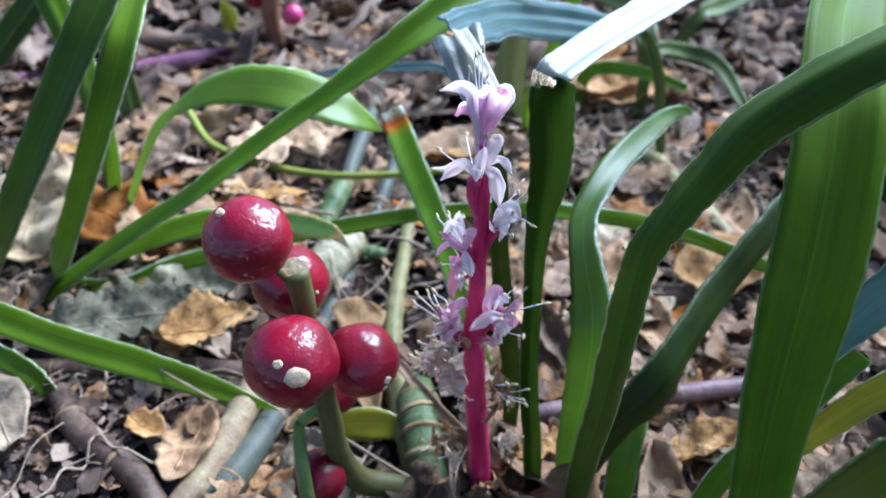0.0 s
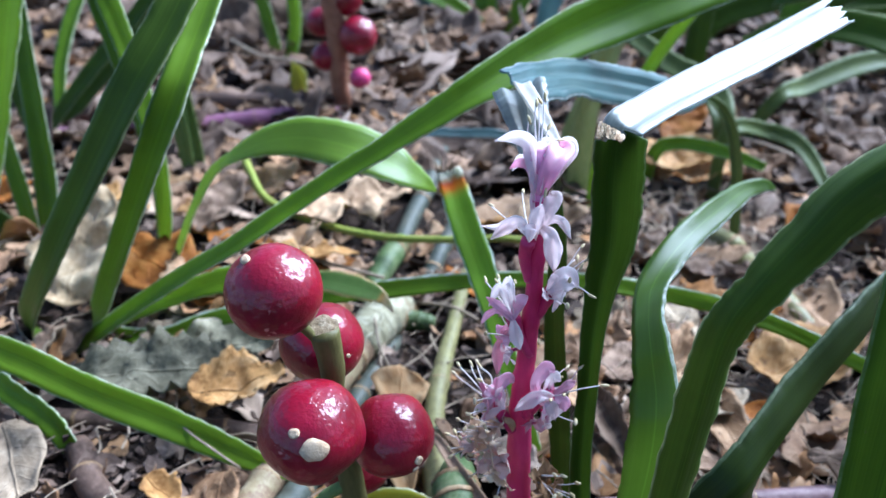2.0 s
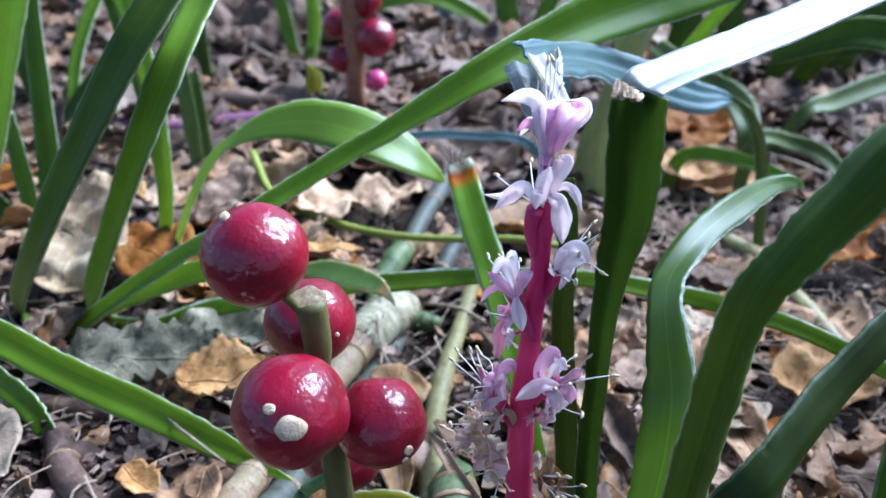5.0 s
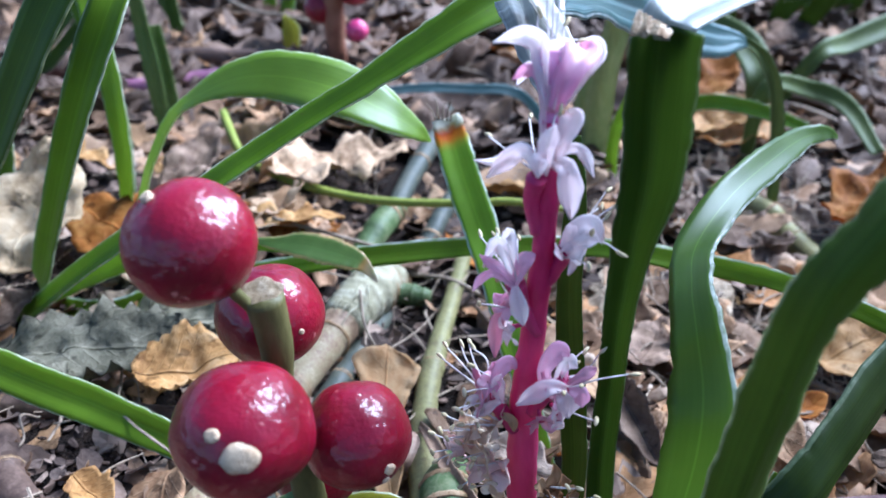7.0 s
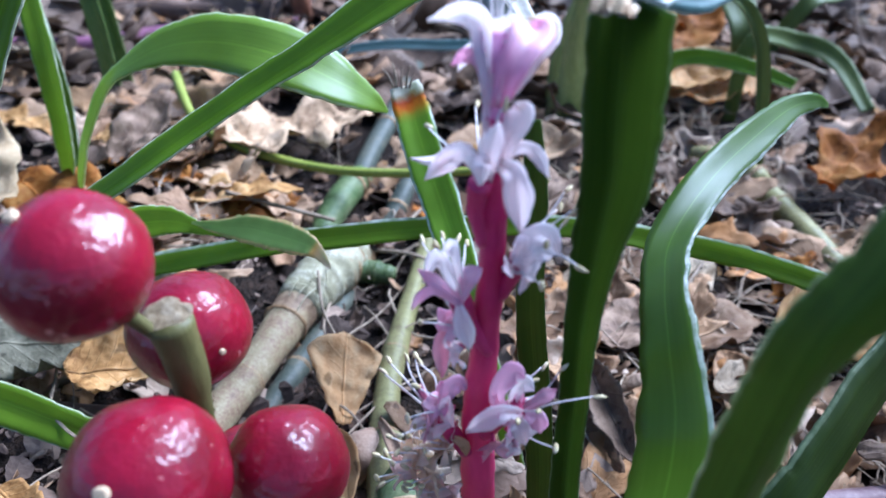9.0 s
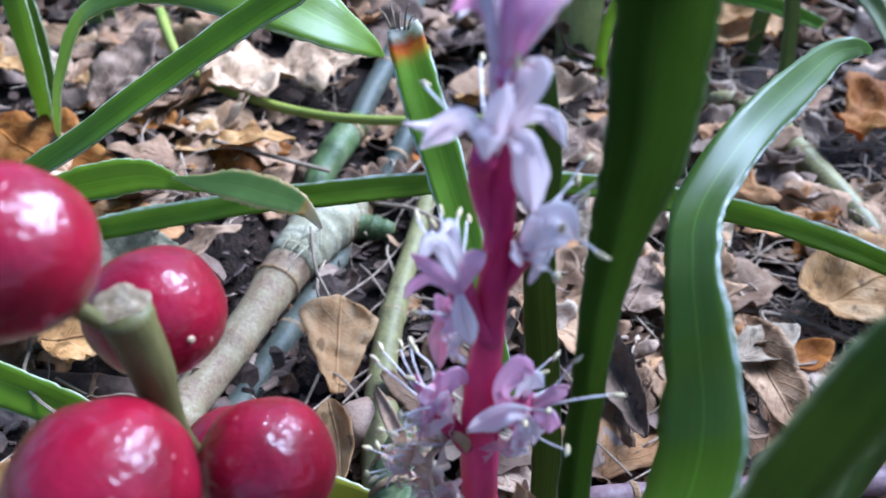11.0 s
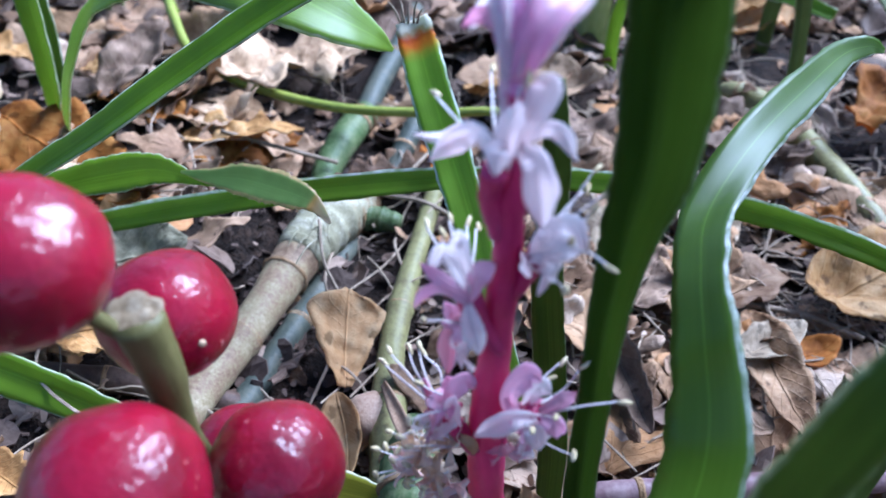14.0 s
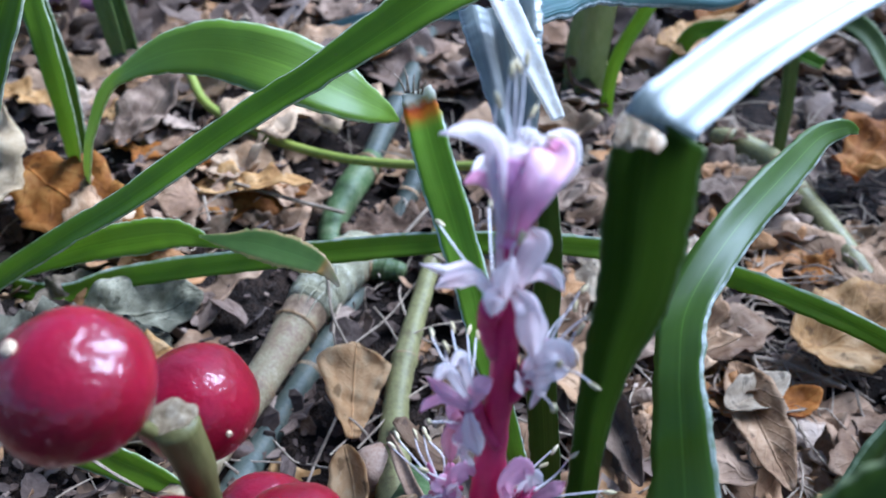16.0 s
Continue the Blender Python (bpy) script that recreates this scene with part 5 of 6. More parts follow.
stamen(bell, [(9.4, 3.6, 31.2), (11.4, 4.0, 32.1), (14.3, 4.6, 32.7)])
stamen(bell, [(8.5, 4.0, 31.6), (9.1, 5.6, 31.5), (9.5, 6.4, 31.6)])
bell = bell_of([(4.7, 4.4, 25.0), (3.1, 4.4, 27.9), (2.1, 4.6, 29.4)], [0.6, 0.75, 0.8], MAGENTA)
tepal(bell, [(3.1, 3.8, 29.0), (3.4, 4.0, 31.6), (4.3, 4.6, 32.4), (4.8, 4.6, 31.8)], 1.3, 10, PETAL_DEEP)
tepal(bell, [(2.6, 4.0, 28.7), (1.3, 3.8, 28.6), (0.3, 3.8, 27.2)], 0.8, 20, PETAL)
tepal(bell, [(3.7, 3.4, 29.2), (2.5, 3.2, 28.3), (1.3, 3.4, 27.1)], 1.0, 0, PETAL)
tepal(bell, [(3.8, 3.6, 28.7), (3.5, 3.4, 30.7), (3.8, 3.6, 32.0)], 1.2, 0, PETAL)
tepal(bell, [(3.2, 4.0, 27.2), (4.6, 3.6, 26.9), (4.8, 3.6, 25.6)], 0.8, 0, WITHERED_BROWN)
tepal(bell, [(2.3, 4.4, 29.1), (1.4, 5.0, 30.2), (1.0, 5.6, 30.8)], 0.7, 30, PETAL_FLUSH)
stamen(bell, [(2.1, 4.6, 29.2), (0.3, 6.0, 30.9), (-0.4, 7.0, 31.6)])
stamen(bell, [(2.2, 4.6, 29.2), (0.9, 6.0, 31.0), (0.2, 7.4, 31.6)])
stamen(bell, [(1.9, 4.6, 29.1), (-0.1, 5.6, 30.9), (-1.7, 6.6, 31.7)])
stamen(bell, [(2.0, 4.6, 28.9), (-0.4, 5.6, 29.9), (-2.1, 6.4, 30.5)])
stamen(bell, [(2.3, 4.6, 29.2), (2.1, 6.0, 31.1), (0.7, 7.0, 31.5)])
for at, to, size, seed, mt, st in (
    ((4.9, 4.6, 38.2), (-0.7, -0.3, 0.6), 0.42, 51, PETAL_DEEP, 2), ((5.0, 4.3, 36.6), (-0.8, -0.5, 0.0), 0.38, 52, PETAL, 0), ((8.2, 4.8, 43.4), (0.8, -0.3, 0.5), 0.40, 53, PETAL, 2),
    ((3.6, 4.2, 30.2), (-0.8, -0.4, 0.5), 0.46, 54, PETAL_DEEP, 2), ((2.8, 4.0, 28.6), (-0.9, -0.4, 0.1), 0.42, 55, PETAL_FLUSH, 1), ((7.6, 3.8, 30.8), (0.7, -0.5, 0.5), 0.46, 56, PETAL_DEEP, 2), ((8.2, 3.6, 29.0), (0.8, -0.6, -0.1), 0.44, 57, PETAL, 1), ((7.0, 3.4, 28.2), (0.3, -0.8, -0.4), 0.40, 58, PETAL_FLUSH, 0),
    ((3.4, 4.2, 25.6), (-0.8, -0.4, 0.6), 0.58, 41, WITHERED, 5), ((1.6, 4.0, 24.6), (-0.9, -0.3, 0.3), 0.55, 42, WITHERED, 4), ((3.0, 3.8, 23.0), (-0.8, -0.6, 0.1), 0.62, 43, WITHERED, 3), ((0.6, 4.0, 22.6), (-0.9, -0.3, 0.0), 0.52, 44, WITHERED_PINK, 3), ((2.4, 3.8, 20.8), (-0.8, -0.5, -0.2), 0.58, 45, WITHERED_PINK, 2), ((4.0, 3.6, 19.4), (-0.6, -0.7, -0.3), 0.52, 46, WITHERED, 2), ((4.0, 3.4, 21.8), (-0.4, -0.9, 0.2), 0.50, 47, WITHERED_PINK, 1),
    ((7.4, 3.8, 18.6), (0.8, -0.4, 0.3), 0.60, 31, WITHERED_BROWN, 4), ((8.8, 3.8, 17.4), (0.9, -0.3, 0.1), 0.55, 32, WITHERED_BROWN, 3), ((7.2, 3.6, 15.8), (0.7, -0.6, -0.2), 0.55, 33, WITHERED_BROWN, 1),
    ((2.6, 4.0, 8.6), (-0.8, -0.4, 0.3), 0.60, 34, WITHERED_BROWN, 2), ((0.4, 4.2, 6.4), (-0.9, -0.3, 0.1), 0.55, 35, WITHERED_BROWN, 2), ((2.6, 3.8, 5.0), (-0.7, -0.6, -0.2), 0.50, 36, WITHERED, 1),
    ((8.0, 3.8, 8.4), (0.8, -0.4, 0.3), 0.58, 37, WITHERED, 3), ((8.8, 3.8, 6.2), (0.8, -0.4, 0.0), 0.52, 38, WITHERED_BROWN, 1), ((5.6, 3.2, -1.0), (0.2, -0.9, 0.1), 0.60, 39, WITHERED_BROWN, 1),
):
    fresh = mt in (PETAL, PETAL_DEEP, PETAL_FLUSH)
    flower(spike, at, to, size, seed, tubelen=0.7, bend=1.5, petals=(mt,), stamens=st, reach=2.6, tube_material=MAGENTA if fresh else mt, limp=0.8, splay=0.4, broad=1.45)


# ---- rhizomes: ringed creeping stems on the soil ----
def rhizome(rows, material, label, nodes, side=(), swell=0.10, count=60):
    x, y = rows[0][:2]
    ob = thing("rhizome", (x, y, ground_height(x, y)), label, "rhizome", "rhizomes")
    part("stem", tube(rows, count, 14, nodes, swell, 0.025, int(abs(x * 7))), material, ob)
    pts = along(rows, 100)
    for nd in nodes:
        k = min(98, max(1, int(nd * 100)))
        a, b = pts[k - 1], pts[k + 1]
        mid = pts[k]
        d = (b[:3] - a[:3]) / max(1e-6, np.linalg.norm(b[:3] - a[:3]))
        r = mid[3]
        p, q = mid[:3] - d * 0.5, mid[:3] + d * 0.35
        part("node_ring", tube([(*p, r * 1.05), (*mid[:3], r * 1.12), (*q, r * 1.03)], 6, 14, (), 0, 0.04, k), RING, ob, "brown papery ring")
    for rws, mt in side:
        part("side_shoot", tube(rws, 24, 12, (0.3, 0.6, 0.85), 0.2, 0.03, 3), mt, ob)
    return ob


rhizome([(-35, 140, 0, 2.1), (-34, 125, 1.2, 2.2), (-33, 113, 1.4, 2.3), (-33, 97, 1.2, 2.1), (-32.5, 84, 0.8, 2.0)], RHIZOME, "blue-green ringed creeping rhizome in the litter", (0.3, 0.62))
rhizome([(-32.5, 86, 0.6, 2.3), (-33, 80, 1.0, 2.7), (-33.5, 73, 1.0, 2.6), (-33.5, 66, 0.0, 2.2), (-32, 60, -2, 2.0)], RHIZOME_GREEN, "thick green rhizome joint with a pale collar", (0.1, 0.2))
stub = rhizome([(-26, 66, -3.5, 2.0), (-27, 62, -1.4, 3.4), (-28.5, 57, 0.0, 4.0), (-29.5, 51, 0.6, 3.9), (-30.5, 44, 0.8, 3.2), (-31, 36, 1.0, 2.7), (-31.8, 28, 1.2, 2.55), (-33, 19, 1.4, 2.5), (-33.5, 12, 1.4, 2.4), (-34.5, 4, 1.2, 2.5), (-37, -8, 0.6, 2.5), (-40, -20, -2, 2.4)], RHIZOME_PALE, "stout pale rhizome with peeling rings and a stub", (0.05, 0.075, 0.10, 0.125, 0.15, 0.18, 0.38, 0.52, 0.72),
        [([(-27, 59.5, -1.2, 2.0), (-24, 60, -1.8, 2.0), (-21.5, 60, -2.0, 1.8), (-19, 60, -2.2, 1.3)], RHIZOME_GREEN)], count=90)
rhizome([(-26, 58, -4.6, 1.7), (-26.6, 50, -3.4, 1.8), (-27.2, 42, -3.2, 1.8), (-28.2, 32, -3.0, 1.8), (-29, 22, -2.6, 1.9), (-29.5, 14, -1.8, 2.2), (-31, 5, -1.0, 2.6), (-34, -6, -1, 2.7), (-37, -18, -3, 2.6)], RHIZOME, "blue-grey rhizome beside a paler one", (0.3, 0.62, 0.8))
rhizome([(-17, 82, -4, 1.4), (-16, 73, -1.8, 1.5), (-15, 60, -1.6, 1.5), (-14.5, 50, -1.6, 1.6), (-14, 42, -1.6, 1.8), (-13, 34, -1.8, 1.8), (-11, 26, -2, 2.2), (-8, 17, -2.4, 2.6), (-5, 9, -4, 2.4), (-3, 2, -7, 2.0)], RHIZOME_LIGHT, "pale green rhizome with dark node rings", (0.45, 0.66, 0.80), count=80)
rhizome([(-7, 24, -3, 2.6), (-6, 18, -1, 3.4), (-4.5, 13, -1, 3.4), (-3, 7, -2.5, 3.0), (-1, 1, -6, 2.4)], RHIZOME_GREEN, "green knobbly rhizome clump with papery rings", (0.25, 0.4, 0.55, 0.7))
rhizome([(-70, 14, 4, 1.8), (-62, 10, 5.6, 2.0), (-56, 4, 5.6, 2.1), (-47, -1, 4.6, 2.1), (-41, -5, 2.9, 2.0), (-36, -12, 0, 2.0)], RHIZOME_DARK, "dark brown jointed rhizome among dead leaves", (0.35, 0.6))
rhizome([(-84, 15, 5, 1.5), (-71, 15.5, 5.8, 1.5), (-61, 16, 5.8, 1.6), (-49, 17.5, 5.4, 1.6), (-37, 21, 1.8, 1.6), (-28, 23, -3, 1.6)], RHIZOME_DARK, "smooth reddish-brown rhizome under the litter", (0.3, 0.7), swell=0.1)
rhizome([(30.4, 115.6, -6.5, 1.3), (32.3, 113.9, -6.3, 2.3), (35.5, 111.9, -6.3, 2.6), (41.7, 107.5, -7.2, 2.7), (44, 105, -9.0, 2.6), (52, 87, -9.8, 2.4), (60, 70, -14, 2.3)], RHIZOME_LIGHT, "pale green rhizome shoot running through the litter", (0.25, 0.5, 0.72))
rhizome([(5.1, 18.4, -7, 1.4), (14, 20.3, -4.2, 1.5), (23.7, 23.2, -4.6, 1.5), (34.3, 26.6, -5.6, 1.6), (46.4, 31, -7, 1.6), (62.6, 38.9, -11, 1.6)], RHIZOME_MAUVE, "mauve-brown smooth rhizome on the soil", (0.3, 0.65), swell=0.1)
rhizome([(-165, 124, 4, 2.4), (-143, 130, 6.1, 2.4), (-118, 132, 6.6, 2.4), (-105, 138, 6.8, 2.6), (-86, 146, 6.8, 2.6), (-72, 156, 4, 2.5)], RHIZOME_PURPLE, "purple creeping rhizome leading to a fruit stalk", (0.5, 0.72), swell=0.15)
rhizome([(-140, 158, 4, 2.7), (-124, 158, 6.6, 2.9), (-104, 156, 7, 3.1), (-87, 158, 7, 3.1), (-70, 166, 6, 3.0), (-56, 176, 2, 2.8)], RHIZOME_DARK, "grey-brown weathered woody stem on the ground", (0.3, 0.7), swell=0.12)
rhizome([(-24, 104, -3, 1.8), (-23, 95, -1, 1.9), (-23.5, 84, -1, 1.9), (-25, 74, -4, 1.8)], RHIZOME, "short green rhizome end in the litter", (0.2, 0.8))
part("sheath", tube([(-26.2, 64.5, -2.4, 2.6), (-27.2, 61.5, -0.8, 3.7), (-28.5, 57, 0.2, 4.25), (-29.5, 51, 0.8, 4.1), (-30.2, 46.5, 0.9, 3.5)], 40, 16, (0.12, 0.25, 0.4, 0.52, 0.66, 0.8, 0.95), 0.07, 0.05, 5), SHEATH, stub, "ringed whitish papery sheath")
stub_rng = random.Random(77)
for k in range(9):
    a = Vector((-28.5 + stub_rng.uniform(-2, 2), stub_rng.uniform(46, 60), 4.2))
    d = Vector((stub_rng.uniform(-3, 3), stub_rng.uniform(-7, -2), stub_rng.uniform(-0.6, 1.6)))
    part("fibre", tube([(*a, 0.14), (*(a + d * 0.5 + Vector((0, 0, 0.5))), 0.12), (*(a + d), 0.06)], 8, 5), SHEATH, stub)
bud = thing("rhizome_bud", (-13, 24, -5), "rounded tan rhizome bud in the litter", "rhizome", "rhizomes")
part("bud", ball((-13, 24, -1.6), 2.9, (0.9, 1.1, 0.85), 3, 0.15, 3.0), RHIZOME_TAN, bud)


# ---- leaf litter ----
def dead_leaf(length, width, lobes, curl, roll, seed, ragged=0.16, mesh=(26, 10), cockle=0.0, wedge=False, spine=None):
    """A dry leaf along +y from the origin: lobed outline, curled and cockled blade, real thickness."""
    rng = random.Random(seed)
    bm = bmesh.new()
    uvs = bm.loops.layers.uv.new("uv")
    n, m = mesh
    o = Vector((rng.uniform(0, 50), rng.uniform(0, 50), rng.uniform(0, 50)))
    grid = {}
    for k in range(n + 1):
        u = k / n
        body = math.sin(3.14159 * min(1.0, u**0.85 * 0.97 + 0.015)) ** 0.75
        if wedge:
            body = min(1.0, 0.16 + 1.1 * u) * (1.0 if u < 0.8 else max(0.1, 1 - ((u - 0.8) / 0.2) ** 1.5))
        for j in range(m + 1):
            v = j / m * 2 - 1
            w = width / 2 * body
            if lobes:
                w *= 0.72 + 0.30 * math.cos(6.28319 * lobes * u + (0.5 if v > 0 else 0.0))
            w *= 1 + ragged * noise.noise(Vector((u * 9, 3 if v > 0 else 8, 0)) + o)
            x, y = v * w, u * length
            z = curl * length * 0.5 * (u - 0.5) ** 2 * 2 + roll * abs(x) ** 1.6 / (width / 2) ** 0.6
            z += noise.noise(Vector((x / 6.0, y / 6.0, 0)) + o) * width * 0.15 + noise.noise(Vector((x / 2.4, y / 2.4, 3)) + o) * width * 0.07
            z += width * 0.16 * abs(noise.noise(Vector((x / 3.6, y / 3.6, 7)) + o)) + cockle * width * abs(v) * math.sin(6.28319 * 9 * (u - 0.25 * abs(v)))
            z -= 0.03 * width * math.exp(-((v / 0.12) ** 2))
            p = Vector((x, y, z))
            if spine is not None and j == m // 2:
                spine.append(p + Vector((0, 0, 0.14)))
            grid[k, j, 0] = bm.verts.new(p + Vector((0, 0, 0.11)))
            grid[k, j, 1] = bm.verts.new(p - Vector((0, 0, 0.11)))
    def quad(keys):
        f = bm.faces.new([grid[q] for q in keys])
        for loop, (k, j, _) in zip(f.loops, keys):
            loop[uvs].uv = (j / m, k / n)
    for k in range(n):
        for j in range(m):
            quad([(k, j, 0), (k, j + 1, 0), (k + 1, j + 1, 0), (k + 1, j, 0)])
            quad([(k, j, 1), (k + 1, j, 1), (k + 1, j + 1, 1), (k, j + 1, 1)])
        for j in (0, m):
            keys = [(k, j, 0), (k + 1, j, 0), (k + 1, j, 1), (k, j, 1)]
            quad(keys if j == 0 else keys[::-1])
    for k in (0, n):
        for j in range(m):
            keys = [(k, j, 0), (k, j, 1), (k, j + 1, 1), (k, j + 1, 0)]
            quad(keys if k == 0 else keys[::-1])
    return bm


LEAF_LABELS = {"dead_leaf_tan": "dry tan dead leaf, curled, on the litter", "dead_leaf_mauve": "greyish-mauve dead oak leaf on the litter", "dead_leaf_grey": "grey weathered dead leaf on the litter",
               "dead_leaf_grey_green": "grey-green cockled dead leaf on the litter", "dead_leaf_orange": "orange-brown fallen leaf on the litter", "dead_leaf_brown": "dark brown rotting leaf on the litter", "dead_leaf_pale": "pale bleached dead leaf on the litter", "dead_leaf_golden": "golden-tan curled dead leaf on the litter", "dead_leaf_light_tan": "light tan dead leaf on the litter", "dead_leaf_cream": "cream-coloured dead leaf on the litter", "dead_leaf_dull_brown": "dull brown dead leaf on the litter", "dead_leaf_oak": "pale pinkish dead oak leaf on the litter"}


def laid(bm, material, at, turn, label=""):
    """Lays a dead leaf in the litter: place, then degrees of tilt, lean and heading."""
    bmesh.ops.transform(bm, matrix=Matrix.Scale(MM, 4), verts=bm.verts)
    ob = new("dead_leaf", finish("dead_leaf", bm, material))
    ob.matrix_world = pose(at[0] * MM, at[1] * MM, at[2] * MM, *turn)
    return tagged(ob, label or LEAF_LABELS[material.name], "dead leaf", "dead leaves")


def spanning(a, b, width, lobes, curl, roll, seed, material, lean, label="", ragged=0.12, cockle=0.0, wedge=False):
    """A dead leaf whose base lies at a and whose tip lies at b."""
    d = Vector(b) - Vector(a)
    heading = -math.degrees(math.atan2(d.x, d.y))
    tilt = math.degrees(math.atan2(d.z, math.hypot(d.x, d.y)))
    spine = []
    ob = laid(dead_leaf(d.length, width, lobes, curl, roll, seed, ragged, cockle=cockle, wedge=wedge, spine=spine), material, a, (tilt, lean, heading), label)
    rib = tube([(*p, 0.20 - 0.14 * k / len(spine)) for k, p in enumerate(spine)], len(spine) - 1, 6)
    bmesh.ops.transform(rib, matrix=Matrix.Scale(MM, 4), verts=rib.verts)
    vein = new("midrib", finish("midrib", rib, material))
    vein.parent = ob
    tagged(vein)
    return ob


# leaves that stand out in the litter
spanning((-88.0, 43.7, 5.1), (-89.7, 67.3, 18.7), 21, 0, 0.25, 0.3, 1, PALE_THIN, -4, "large pale bleached leaf propped on the litter")
spanning((-71, 20, 9), (-41, 30, 9), 12, 0, 0.05, 0.4, 2, GREYGREEN, 14, "grey-green cockled leaf lying on the litter", 0.2, cockle=0.13)
spanning((-48, 20, 9), (-35, 27, 9), 10, 0, 0.5, 0.55, 3, TAN_GOLD, 10, "small golden-brown curled leaf on the litter", 0.25, cockle=0.05)
spanning((-72.5, 9, 9), (-60.5, -4, 8.6), 10, 0, 0.2, 0.1, 4, GREY, 6, "grey papery leaf on the litter")
spanning((-58, 32, 7), (-41, 39, 7), 12, 0, 0.2, 0.3, 14, GREYGREEN, 12, "")
spanning((-58, 80, 9), (-33, 97, 7), 20, 3, 0.3, 0.15, 5, PALE_OAK, 6, "pale pinkish lobed oak leaf on the litter")
spanning((-17.0, 27, -1.5), (-21.0, 39, 2.0), 10.5, 0, 0.3, 0.15, 6, TAN_CUP, 14, "small tan three-cornered leaf leaning in the litter", wedge=True)
spanning((-16.5, 25, 0), (-12.5, 15, -2), 5, 0, 0.4, 0.5, 61, TAN_CUP, 20, "")
spanning((17, 139, -2), (46, 156, -4), 14, 0, 0.35, 0.3, 7, TAN_GOLD, 14, "orange-tan fallen leaf with a pale edge")
spanning((18, 168, 0), (35, 186, -2), 13, 0, 0.3, 0.3, 8, ORANGE, 10, "")
spanning((51, 102, -8), (68, 126, -4), 16, 2, 0.7, 0.4, 9, ORANGE, 16, "rust-red curled leaf on the litter")
spanning((25.3, 139.0, -6.1), (49.7, 158.3, -7.1), 15, 0, 0.3, 0.3, 41, TAN_CUP, 10, "golden-tan fallen leaf among dark blades", 0.2)
spanning((27.6, 158.4, -4.4), (36.6, 186.0, 5.0), 13, 0, 0.3, 0.3, 42, ORANGE, 10, "bright orange fallen leaf", 0.2)
spanning((30, 43, -5), (39, 52, -6), 5.5, 0, 0.4, 0.5, 10, PALE, 0, "")
spanning((13, 45, -3), (20, 28, -3), 5, 0, 0.3, 1.1, 11, MAUVE, 20, "", 0.3)
spanning((32, 53, -6), (38, 33, -6), 7, 0, 0.3, 0.6, 22, TAN, 10, "")
spanning((40, 57, -8), (62, 74, -7), 14, 0, 0.4, 0.3, 21, TAN_GOLD, 10, "")
spanning((38, 48, -9), (44, 52, -8), 5, 0, 0.4, 0.3, 24, ORANGE, 0, "")
spanning((-75, 73, 7), (-72, 92, 13), 11, 0, 0.2, 0.2, 23, MAUVE, 0, "mauve leaf leaning on a stalk")
spanning((-88, 63, 8), (-52, 45, 6.5), 15, 0, 0.25, 0.2, 12, ORANGE, 6, "large orange-brown fallen leaf under green blades", 0.25)
spanning((-142, 76, 6), (-122, 82, 12), 14, 0, 0.3, 0.2, 13, ORANGE, 10, "")
spanning((-37.8, 10.4, 3.2), (-38.3, -3.7, 3.4), 9, 0, 0.4, 0.3, 16, TAN, 6, "tan leaf with a torn edge", 0.3)
spanning((-47.4, 5.1, 7.1), (-41.6, 3.2, 5.3), 5, 0, 0.5, 0.5, 25, TAN_GOLD, 0, "", 0.3)
spanning((-68, 172, 6), (-48, 184, 6), 15, 0, 0.3, 0.2, 19, MAUVE, 6, "grey-mauve rounded leaf on the litter")
spanning((-156.3, 222.9, 6.7), (-133.5, 262.9, 24.4), 62, 0, 0.15, 0.05, 18, BROWN_FLAT, 10, "large flat brown leaf at the back")
spanning((22, 104, -6), (44, 92, -8), 16, 3, 0.4, 0.3, 20, MAUVE, 8, "")
spanning((-70, 46, 7), (-54, 52, 7), 11, 0, 0.3, 0.3, 27, PALE_OAK, 6, "")
spanning((-6, 80, -3), (12, 94, -3), 14, 3, 0.4, 0.3, 28, MAUVE, 10, "")
spanning((-12, 100, -2), (8, 108, -2), 14, 3, 0.4, 0.3, 29, PALE_OAK, 10, "")
spanning((-58, 108, 7), (-40, 120, 6), 14, 0, 0.4, 0.3, 30, TAN, 10, "")
yellowed = thing("yellow_leaf", (-18, 13, ground_height(-18, 13)), "yellow-green fading leaf piece on the soil", "leaf")
part("leaf", blade([(-20, 13, -2.5, 3, 0), (-17, 13, -1, 4.6, 0), (-13, 13, -0.5, 5.2, 0), (-9.5, 13.2, -1, 4.4, 0), (-7, 13.5, -2, 1.5, 0)], 20, 0.1, ripple=0.2, seed=4), YELLOW, yellowed)
def straw(rows, r, label=""):
    """A dry straw or fine twig lying on the litter."""
    at = (*rows[0][:2], min(rows[0][2], rows[-1][2]))
    solo("dry_straw", tube([(*p, r) for p in rows], 20, 7, lumps=0.06, seed=int(abs(rows[0][0]))), FIBRE, at, label or "pale dry straw lying on the litter", "straw", "straws")


straw([(-16, 9, 0.5), (-7, 4, 0), (1, 1, -1)], 0.28, "thin pale dry straw")
straw([(-136, 215, 10.9), (-116, 195, 11.2), (-99, 187, 11.4), (-88, 188, 9)], 0.7, "curved pale dry straw in the litter")
straw([(-76, 207, 8.5), (-61, 216, 8.5), (-40, 236, 4)], 0.5)
straw([(-38, 160, 5), (-29, 160, 3), (-18, 151, 1)], 0.45)
straw([(-36, 164, 5), (-27, 163, 3), (-14, 153, 0)], 0.4)
straw([(-24, 65, -1), (-16, 63, 0), (-9, 61, -2)], 0.35)
straw([(-28, 51, 4.6), (-25.5, 45, 3), (-23, 42, 1), (-19, 38, -1)], 0.22, "white curled root thread")
